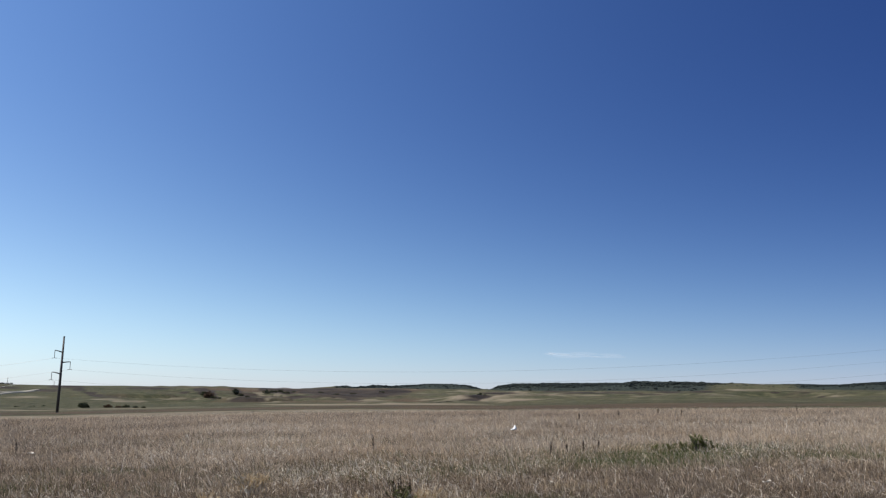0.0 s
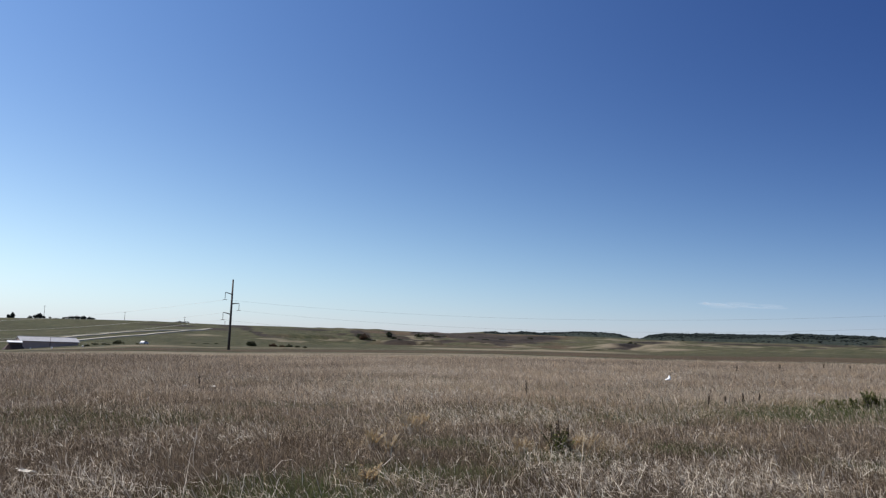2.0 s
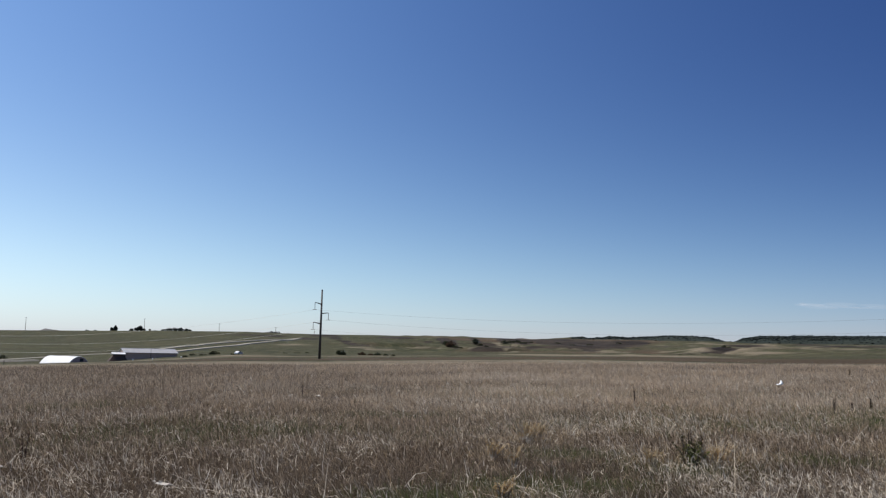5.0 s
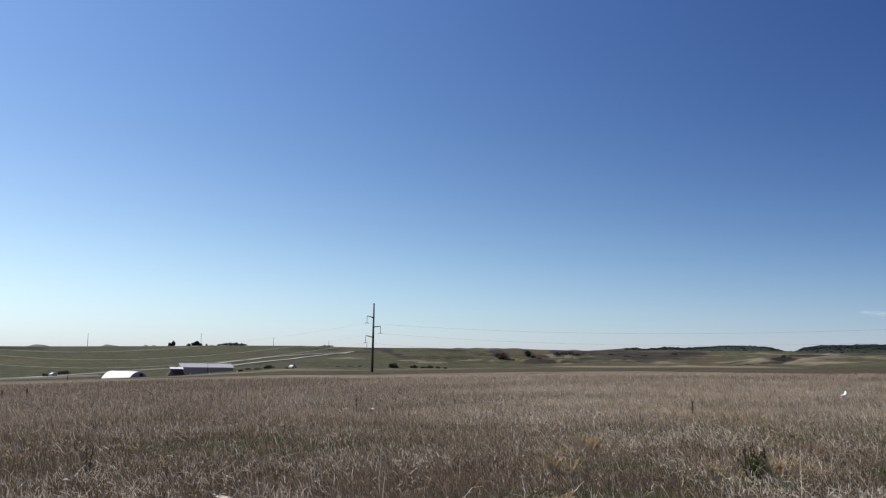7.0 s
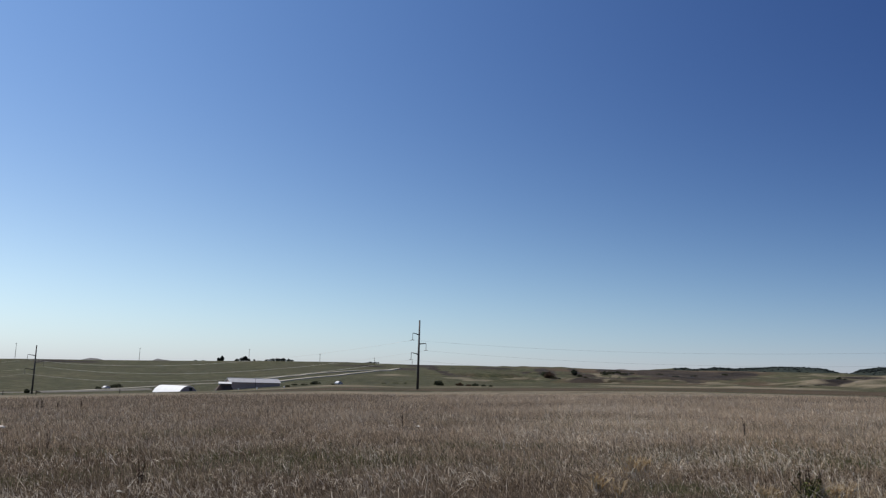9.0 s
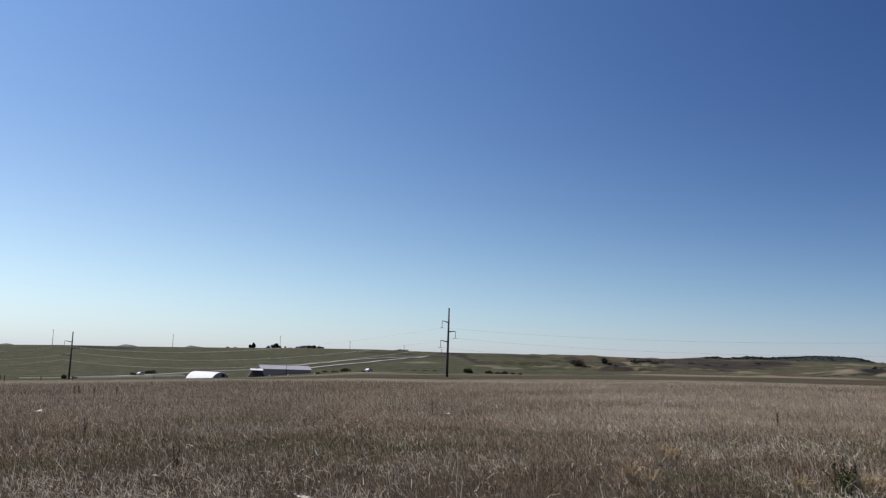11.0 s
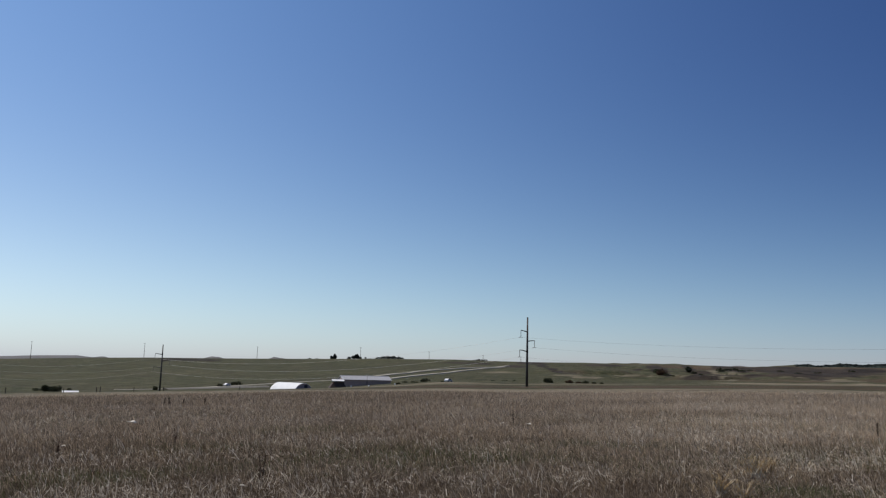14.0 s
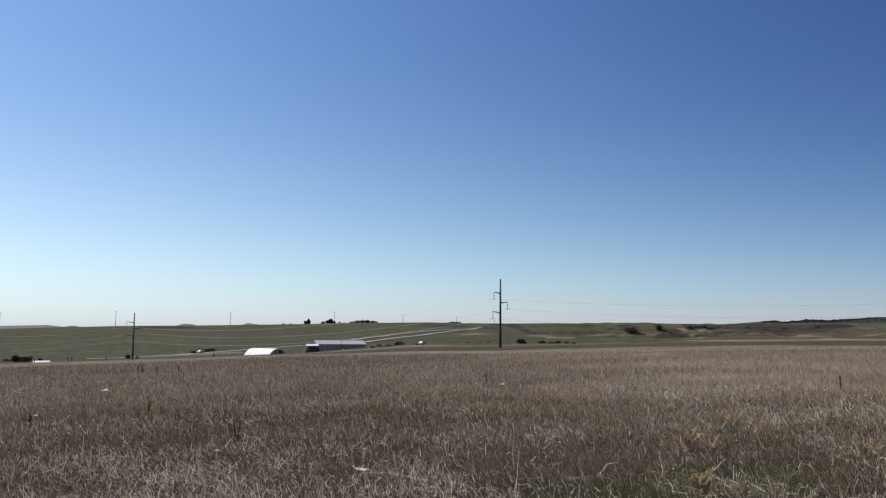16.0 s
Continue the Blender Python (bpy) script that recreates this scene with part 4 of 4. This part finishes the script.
# far wooded mesas: thousands of crowns as one mass
def far_woods():
    rng = np.random.default_rng(3)
    n = 34000
    az = rng.uniform(-56, -17, n)
    keep = np.interp(az, [-48, -46.4, -43.0, -41.0], [0.6, 0.03, 0.03, 1.0]) * np.where(az < -27.95, 1.0, np.where(az < -26.95, 0.05, 0.35)) > rng.uniform(0, 1, n)
    az = az[keep]
    r = 2400 - rng.gamma(1.4, 90, len(az))
    r = np.clip(r, 1750, 2440)
    dense = np.where((az < -36.6) & (az > -41.8), 1.5, 1.0) * np.where(az < -43.5, 0.8, 1.0)
    x, y = -np.sin(np.radians(az)) * r, np.cos(np.radians(az)) * r
    z = height(x, y)
    size = rng.gamma(5.0, 0.34, len(az)) * dense
    vs = np.array([(1, 0, 0), (0, 1, 0), (-1, 0, 0), (0, -1, 0), (0.2, 0.1, 1), (0, 0, -1)], float)
    fs = [(a_, (a_ + 1) % 4, 4) for a_ in range(4)] + [((a_ + 1) % 4, a_, 5) for a_ in range(4)]
    co = vs[None] * (1 + rng.uniform(-0.3, 0.3, (len(az), len(vs), 1)))
    co = co * (size[:, None] * np.array([1.0, 1.0, 0.8])[None])[:, None, :] if size.ndim > 1 else co * size[:, None, None] * np.array([1.4, 1.4, 0.45])
    co = co + np.stack([x, y, z + size * 0.25], -1)[:, None, :]
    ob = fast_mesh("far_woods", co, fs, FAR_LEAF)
    return tagged(ob, "dark woods along the far mesa tops", "woods", kind="stuff")


far_woods()


# a thin streak of cloud low over the mesas
def cloud():
    rng = np.random.default_rng(9)
    ico = bmesh.new()
    bmesh.ops.create_icosphere(ico, subdivisions=2, radius=1.0)
    vs = np.array([v.co for v in ico.verts])
    fs = [tuple(v.index for v in f.verts) for f in ico.faces]
    ico.free()
    az = np.concatenate([np.linspace(-36.2, -32.0, 9) + rng.uniform(-0.2, 0.2, 9), [-31.80, -31.74, -31.86]])
    el = np.concatenate([3.33 + 0.12 * np.sin(np.arange(9) * 1.9) - 0.012 * (az[:9] + 33) ** 2, [3.44, 3.50, 3.38]])
    x, y = -np.sin(np.radians(az)) * 4600, np.cos(np.radians(az)) * 4600
    co = vs[None] * np.concatenate([rng.uniform(34, 62, 9), [13, 8, 16]])[:, None, None] * np.array([1.6, 0.6, 0.14]) * np.where(np.arange(12) > 8, 3.0, 1.0)[:, None, None] ** np.array([0, 0, 1.0]) + np.stack([x, y, EYE + 4600 * np.tan(np.radians(el))], -1)[:, None]
    ob = fast_mesh("cloud", co, fs, CLOUD)
    for p in ob.data.polygons:
        p.use_smooth = True
    return tagged(ob, "thin white streak of cloud low in the sky", "cloud", kind="stuff")


cloud()


# ---- the field's grass ----
PATCHES_GREEN = [(-9.9, 8.2, 1.2, 0.9), (-5.8, 8.2, 0.8, 0.6), (-14.5, 9.6, 0.9, 0.7), (-18.5, 9.9, 0.9, 0.6), (-21.9, 7.9, 0.6, 0.4), (-25.0, 11.6, 0.8, 0.8), (-17.5, 12.6, 0.7, 0.6), (-8.0, 8.9, 0.8, 0.5),
                 (-43.2, 24.8, 2.2, 1.6), (-40.8, 22.6, 2.2, 1.5), (-38.6, 20.2, 1.8, 1.2), (-52.6, 22.6, 1.6, 0.9), (-46.0, 12.5, 0.9, 0.5), (-33.0, 13.0, 0.8, 0.5)]
PATCHES_FAINT = [(21.6, 20.0, 1.5, 1.2), (14.7, 25.5, 2.2, 1.4), (25.1, 14.9, 1.2, 0.8), (6.0, 17.0, 1.8, 1.0), (-5.0, 20.0, 2.2, 1.1), (-23.7, 22.5, 1.6, 1.2), (-30.0, 18.0, 1.6, 0.9)]
PATCHES_RUST = [(-14.6, 14.7, 0.55, 0.35), (-12.25, 12.5, 0.30, 0.22), (-13.3, 9.1, 0.30, 0.2), (-26.5, 12.0, 0.40, 0.3), (-15.6, 15.8, 0.5, 0.3), (-23.6, 12.0, 0.4, 0.3), (-36.0, 14.9, 0.6, 0.3), (-28.2, 12.9, 0.5, 0.3), (-38.8, 24.0, 1.0, 0.5)]


def inside(x, y, patches):
    """How deep places lie in patches given as bearing, distance, half width, half depth."""
    best = np.zeros_like(x)
    for az, r, w, d in patches:
        cx, cy = polar(az, r)
        ux, uy = cx / r, cy / r
        along, across = (x - cx) * ux + (y - cy) * uy, (x - cx) * uy - (y - cy) * ux
        best = np.maximum(best, np.exp(-((along / d) ** 2 + (across / w) ** 2)))
    return best


def blades(az, r, rng, tall=1.0, wide=1.0, lean_more=0.0):
    """Leaf blades and seed-headed stalks, blown over unevenly and tending to the west."""
    n = len(az)
    x, y = -np.sin(np.radians(az)) * r, np.cos(np.radians(az)) * r
    z = height(x, y)
    near = np.clip((55 - r) / 35, 0.4, 1)                    # clumps blur into an even nap far off
    swell = 0.5 + near * (wave(x, y, 3.1) * 0.4 + wave(x + 50, y, 0.7) * 0.6 - 0.5)
    even = np.clip((r - 14) / 50, 0, 0.8)
    h = 0.34 * tall * np.clip(0.56 + 0.44 * (r - 7) / 24, 0.56, 1) * np.clip(1.0 + (r - 40) / 250, 1, 1.15) * (0.45 + 0.80 * swell) * (rng.uniform(0.45, 1.2, n) * (1 - even) + 0.92 * even)
    head = rng.uniform(0, 1, n) < 0.28
    w = 0.00115 * wide * np.maximum(1.0, (r / 8.5) ** 0.70) * rng.uniform(0.5, 1.5, n)
    phi = math.pi + rng.normal(0.0, 1.45, n) + 4.0 * (wave(x, y, 1.6) - 0.5)
    bent = rng.uniform(0, 1, n) < 0.22                       # stalks laid over by wind and snow
    lean = np.abs(rng.normal(0.55 + lean_more, 0.40, n)) * np.where(bent, 1.9, 1.0) * h
    h = h * np.where(bent, 0.8, 1.0)
    dx, dy = np.cos(phi) * lean, np.sin(phi) * lean
    th = rng.uniform(0, math.pi, n)
    sx, sy = np.cos(th) * w, np.sin(th) * w
    mid = np.where(head, 0.74, 0.52)
    low, up = np.where(head, 0.35, 1.0), np.where(head, 1.25, 0.8)
    base = np.stack([x, y, z - 0.02], -1)
    m = base + np.stack([dx * mid ** 1.4, dy * mid ** 1.4, h * mid], -1)
    tip = base + np.stack([dx * 1.05, dy * 1.05, np.maximum(h - lean * 0.18, h * 0.4)], -1)
    s = np.stack([sx, sy, np.zeros(n)], -1)
    return np.stack([base - s * low[:, None], base + s * low[:, None], m + s * up[:, None], m - s * up[:, None], tip], 1)


def straws(az, r, rng):
    """Bleached broken straws, arched and kinked, lying over the rest."""
    n = len(az)
    x, y = -np.sin(np.radians(az)) * r, np.cos(np.radians(az)) * r
    z = height(x, y)
    long = (rng.gamma(2.4, 0.027, n) + 0.025) * np.where(rng.uniform(0, 1, n) < 0.06, 2.8, 1.0)
    phi = math.pi + rng.normal(0.0, 1.3, n)
    rise = rng.uniform(0.0, 1.2, n)
    droop = rng.uniform(-0.3, 0.5, n) + (rng.uniform(0, 1, n) < 0.16) * rng.uniform(0.8, 2.0, n)
    w = 0.0017 * np.maximum(1.0, (r / 9) ** 0.58) * rng.uniform(0.6, 1.5, n)
    p = np.stack([x, y, z + rng.uniform(0.06, 0.24, n)], -1)
    pts = [p]
    for k in range(3):
        a_ = rise - droop * k / 2
        p = p + np.stack([np.cos(phi) * np.cos(a_), np.sin(phi) * np.cos(a_), np.sin(a_)], -1) * (long / 3)[:, None]
        phi = phi + rng.normal(0, 0.2, n)
        pts.append(p)
    th = rng.uniform(0, math.pi, n)
    s = np.stack([-np.sin(phi) * w, np.cos(phi) * w, rng.uniform(-0.5, 0.5, n) * w], -1)
    out = []
    for k, q in enumerate(pts):
        f = (0.8, 1.0, 0.9, 0.5)[k]
        out += [q - s * f, q + s * f]
    return np.stack(out, 1)


def scatter(rng, dense, first, last, lo, hi, power=1.5):
    """Places over a fan of the field, thinning out with distance."""
    rr = np.linspace(first, last, 400)
    per = dense * np.minimum(1, (8 / rr) ** power) * rr * radians(hi - lo)
    cum = np.concatenate([[0], np.cumsum((per[1:] + per[:-1]) / 2 * np.diff(rr))])
    n = int(cum[-1])
    r = np.interp(rng.uniform(0, cum[-1], n), cum, rr)
    return rng.uniform(lo, hi, n), r


def build_grass():
    faces = [(0, 1, 2, 3), (3, 2, 4)]
    rng = np.random.default_rng(21)
    az, r = scatter(rng, DENSE, 6.6, 92, -57, 44, 2.1)
    x, y = -np.sin(np.radians(az)) * r, np.cos(np.radians(az)) * r
    g, o = np.maximum(inside(x, y, PATCHES_GREEN), 0.35 * inside(x, y, PATCHES_FAINT)), inside(x, y, PATCHES_RUST)
    pick = rng.uniform(0, 1, len(az))
    rust = pick < o * 0.55 + 0.010
    green = ~rust & (pick < g * 0.8 + 0.22 * np.clip((wave(x + 31, y, 5.5) * 0.7 + wave(x, y + 9, 1.7) * 0.3 - 0.52) * 5, 0, 1) * np.clip((45 - r) / 25, 0.1, 1))
    dry = ~green & ~rust
    bald = wave(x, y, 1.3) * 0.6 + wave(x, y, 4.7) * 0.4
    dry &= rng.uniform(0, 1, len(az)) < 0.45 + 0.9 * bald
    # more pale blades far off and to the right stand for sunlit tops
    pale = dry & (rng.uniform(0, 1, len(az)) < np.clip((r - 9) / 19, 0, 0.98) * np.clip((24 - az) / 34, 0.40, 1) * np.clip(0.35 + 1.1 * (wave(x + 5, y, 7.0) * 0.6 + wave(x, y + 3, 2.1) * 0.4), 0, 1))
    dry &= ~pale
    def grow(name, mask, mat, label, *shape):
        """Full blades near by; far off a plain taper for each."""
        for close in (True, False):
            k = mask & ((r < 26) == close)
            co = blades(az[k], r[k], rng, shape[0], shape[1] * (1.0 if close else 1.35), shape[2])
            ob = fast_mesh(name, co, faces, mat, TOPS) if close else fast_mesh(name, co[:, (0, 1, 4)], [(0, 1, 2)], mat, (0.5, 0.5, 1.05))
            tagged(ob, label + ("" if close else ", seen far off"), "grass", kind="stuff")
    grow("seeding_grass", pale, PALE_GRASS, "pale seeding grass thickening to the far edge, sunlit tone in its colour", 1.05, 1.0, 0.0)
    grow("dry_grass", dry, DRY_GRASS, "dense dry tan grass with pale seed heads covering the field", 1.0, 1.0, 0.0)
    grow("green_grass", green, GREEN_GRASS, "green grass growing in patches among the dry stalks", 0.9, 1.2, 0.0)
    grow("rust_grass", rust, RUST_GRASS, "rust-coloured grass tufts in the dry field", 1.25, 1.3, 0.1)
    az, r = scatter(rng, 800, 6.6, 48, -57, 44, 1.85)
    x, y = -np.sin(np.radians(az)) * r, np.cos(np.radians(az)) * r
    k = rng.uniform(0, 1, len(az)) < (1 - 0.45 * inside(x, y, PATCHES_GREEN)) * np.clip((wave(x, y, 0.6) * 0.5 + wave(x, y, 2.6) * 0.5 - 0.44) * 3.2, 0.10, 1) * np.clip((14 - az) / 26, np.clip((17 - r) / 9, 0.5, 0.8), 1)
    tagged(fast_mesh("bleached_straw", straws(az[k], r[k], rng), [(0, 1, 3, 2), (2, 3, 5, 4), (4, 5, 7, 6)], STRAW), "bleached broken straws lying over the dry grass", "straw", kind="stuff")
    az, r = scatter(rng, 90, 6.6, 60, 44, 303, 1.9)
    one, two = scatter(rng, 240, 0.35, 6.6, -180, 180)
    az, r = np.concatenate([az, one]), np.concatenate([r, two])
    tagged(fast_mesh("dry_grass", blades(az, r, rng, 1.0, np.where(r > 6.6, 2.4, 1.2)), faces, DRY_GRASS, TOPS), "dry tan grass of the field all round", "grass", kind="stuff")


DENSE = 3250
TOPS = (0.0, 0.0, 0.7, 0.7, 1.0)      # seed heads paler than the stalks, with low shade and top light painted in
build_grass()


# ---- weeds and litter standing in the grass ----
def weed(place, tall, seed, label, stems=5, mat=None, spread=0.35, leaves=26, leaf=0.06, stalk=None):
    ob = thing("weed", place, label, "weed", "field weeds")
    rng = random.Random(seed)
    for k in range(stems):
        a_ = rng.uniform(0, 2 * math.pi)
        top = Vector((math.cos(a_) * spread * tall * rng.uniform(0.2, 1), math.sin(a_) * spread * tall * rng.uniform(0.2, 1), tall * rng.uniform(0.7, 1.0)))
        mid = top * 0.5 + Vector((0, 0, tall * 0.08))
        bm = bmesh.new()
        tube(bm, [(0, 0, -0.05), mid, top], [0.008, 0.006, 0.003], 5)
        st = part("stem", bm, stalk or BARK, ob)
        bm = bmesh.new()
        for i in range(leaves):
            f = rng.uniform(0.25, 1.0)
            c = (mid * (2 * f) if f < 0.5 else mid.lerp(top, 2 * f - 1))
            b_ = rng.uniform(0, 2 * math.pi)
            out = Vector((math.cos(b_), math.sin(b_), rng.uniform(0.1, 0.9))).normalized()
            s = leaf * rng.uniform(0.6, 1.3) * (1.25 - 0.6 * f)
            side = out.cross(Vector((0, 0, 1))).normalized() * s * 0.28
            q = [c, c + out * s * 0.5 + side, c + out * s * 1.1 - Vector((0, 0, s * 0.2)), c + out * s * 0.5 - side]
            bm.faces.new([bm.verts.new(v) for v in q])
        part("leaves", bm, mat or WEED_LEAF, st)
    return ob


GREENWEED, DOCK = "bushy dark green weed rising out of the dry grass", "dark brown dried dock stalk in the field"
weed(at(-25.1, 11.9), 0.44, 1, GREENWEED, 10, None, 0.55, 34, 0.06)
weed(at(-25.5, 11.7), 0.34, 2, GREENWEED, 8, FIELD_WEED, 0.6, 34, 0.055)
for i, (az, h) in enumerate(((-24.75, 0.54), (-25.05, 0.62), (-25.35, 0.58), (-25.65, 0.50), (-25.9, 0.53))):
    weed(at(az, 12.0), h, 90 + i, "dark brown seed spike above green weed leaves", 1, DOCK_SEED, 0.10, 90, 0.036)
for i, (az, r, h, n) in enumerate(((-43.35, 24.3, 0.46, 6), (-42.9, 24.1, 0.56, 7), (-42.6, 24.6, 0.48, 5), (-42.0, 24.6, 0.27, 5), (-43.9, 24.2, 0.30, 4), (-41.2, 24.4, 0.22, 4), (-40.2, 24.0, 0.22, 4))):
    weed(at(az, r), h, 60 + i, GREENWEED, n, FIELD_WEED, 0.6, 40, 0.075)
# straw-yellow clumps gone to seed: bearing, distance, height
CLUMPS = [(-12.2, 12.1, 0.36), (-12.35, 12.3, 0.30), (-14.6, 14.3, 0.40), (-14.9, 14.6, 0.36), (-14.2, 14.6, 0.34), (-15.3, 14.9, 0.34), (-26.3, 11.9, 0.36), (-26.7, 11.8, 0.33), (-27.1, 12.1, 0.36), (-13.2, 9.0, 0.26), (-13.7, 11.4, 0.33), (-12.9, 8.9, 0.22), (-22.8, 11.8, 0.30)]
for i, (az, r, h) in enumerate(CLUMPS):
    weed(at(az, r), h, 120 + i, "straw-yellow clump of dried flower heads", 10, YELLOW_HEAD, 0.7, 60, 0.034, STRAW)
# dried dock: bearing, distance, height
DOCKS = [(-33.6, 22.5, 0.50), (-34.6, 23.2, 0.34), (-35.6, 24.2, 0.33), (-36.5, 25.2, 0.34), (-34.4, 53, 0.5), (-36.9, 61, 0.55), (-39.4, 65, 0.52), (-40.9, 63, 0.45), (-47.8, 69, 0.65), (23.97, 49.4, 0.62), (23.69, 49.0, 0.58), (22.83, 50.3, 0.45), (21.49, 49.9, 0.48), (29.99, 18.8, 0.36), (17.65, 12.6, 0.52), (0.9, 28.5, 0.55), (-21.5, 24.7, 0.5), (23.2, 20.6, 0.5)]
for i, (az, r, h) in enumerate(DOCKS):
    weed(at(az, r), h, 20 + i, DOCK, 2 if r < 40 else 3, DOCK_SEED, 0.12, 60, 0.045 if r < 40 else 0.06)


def scrap(place, size, seed, name="dry_leaf", label="pale bleached leaf caught on the grass", category="leaf", mat=None, lift=0.27):
    """A small crumpled sheet with thickness, caught on the stalks."""
    rng = random.Random(seed)
    bm = bmesh.new()
    bmesh.ops.create_grid(bm, x_segments=6, y_segments=4, size=0.5)
    for v in bm.verts:
        q = v.co
        edge = 1 - 0.55 * abs(q.y) * abs(q.x) * 4
        v.co = Vector((q.x * size * edge, q.y * size * 0.35 * edge, size * (0.10 * math.sin(q.x * 5 + seed) * (0.4 + q.y) + 0.05 * rng.uniform(-1, 1) + 0.08 * abs(q.y))))
    bmesh.ops.solidify(bm, geom=list(bm.faces), thickness=size * 0.02)
    ob = part(name, bm, mat or PALE_LEAF)
    ob.matrix_world = Matrix.Translation(Vector(place) + Vector((0, 0, lift))) @ pose(0, 0, 0, rng.uniform(-5, 25), rng.uniform(-12, 12), rng.uniform(-40, 40))
    return smooth(tagged(ob, label, category, "pale scraps in the grass" if name == "dry_leaf" else ""))


def plastic_bag(place):
    """A crumpled bag puffed up by the wind, one corner standing."""
    bm = bmesh.new()
    bmesh.ops.create_icosphere(bm, subdivisions=3, radius=1.0)
    for v in bm.verts:
        p = v.co.copy()
        crease = noise.noise(p * 2.3) * 0.30 + noise.noise(p * 6.1) * 0.12
        v.co = Vector((p.x * 0.095, p.y * 0.075, p.z * 0.055 + 0.055)) * (1 + crease)
        if p.z > 0.3 and p.x > 0:
            v.co.z += (p.z - 0.3) * 0.14
        elif p.x < -0.2:
            v.co = Vector((v.co.x * 1.7, v.co.y, v.co.z * 0.55))
    ob = part("plastic_bag", bm, PLASTIC)
    ob.matrix_world = Matrix.Translation(Vector(place) + Vector((0, 0, 0.18)))
    return smooth(tagged(ob, "crumpled white plastic bag lying in the grass", "bag"))


plastic_bag(at(-30.5, 34.8))
for i, (az, r, s) in enumerate(((1.69, 26.9, 0.15), (-0.1, 26.6, 0.2), (25.89, 30.2, 0.36), (29.76, 20.2, 0.16), (18.76, 11.8, 0.11), (9.23, 9.45, 0.19), (-48.2, 14.8, 0.19), (19.2, 9.6, 0.05), (9.9, 9.7, 0.05))):
    scrap(at(az, r * 0.94), s, 30 + i)


# ---- a black cord hanging in front of the lens ----
def cord_loop():
    back = Vector((0.1832254, -0.96628351, -0.18089951))
    right, up = Vector((0.98306799, 0.18054603, 0.03131227)), Vector((0.00240416, -0.18357372, 0.98300301))
    low = Vector((-0.0768, 0.1248, 1.6893))
    ob = thing("cord_loop", low, "thick black hanging cord loop with a white glint", "cord")
    mm = 0.16 / 1464
    line = [(-190, 900), (-300, 640), (-322, 480), (-288, 340), (-253, 248), (-198, 155), (-128, 76), (-60, 20), (0, 0), (48, 16), (68, 68), (52, 138), (22, 200), (-20, 270), (-65, 340), (-150, 480), (-190, 640), (-170, 900)]
    pts = []
    for i in range(len(line) - 1):
        p, q = [Vector((*line[k], 0)) for k in (i, i + 1)]
        o, s = Vector((*line[max(i - 1, 0)], 0)), Vector((*line[min(i + 2, len(line) - 1)], 0))
        for f in (0, 0.25, 0.5, 0.75):
            pts.append(0.5 * ((2 * p) + (q - o) * f + (2 * o - 5 * p + 4 * q - s) * f * f + (3 * p - o - 3 * q + s) * f ** 3))
    bm = bmesh.new()
    tube(bm, [right * p.x * mm + up * p.y * mm for p in pts], [(26 - 5 * max(0, min(1, (p.x + 60) / 100))) * mm for p in pts], 12)
    smooth(part("cord", bm, CORD, ob))
    # white bead added to stand for the sun's glint on the cord
    bm = bmesh.new()
    bmesh.ops.create_uvsphere(bm, u_segments=12, v_segments=8, radius=1.0)
    t = right * 46 * mm + up * 58 * mm + back * 18 * mm
    turn = Matrix((right, up, back)).transposed().to_4x4()
    bm.transform(Matrix.Translation(t) @ turn @ Matrix.Rotation(radians(-18), 4, 'Z') @ Matrix.Diagonal((9 * mm, 27 * mm, 12 * mm, 1)))
    smooth(part("glint", bm, GLINT, ob, "white glint of light on the cord, added as a bead"))
    return ob


cord_loop()
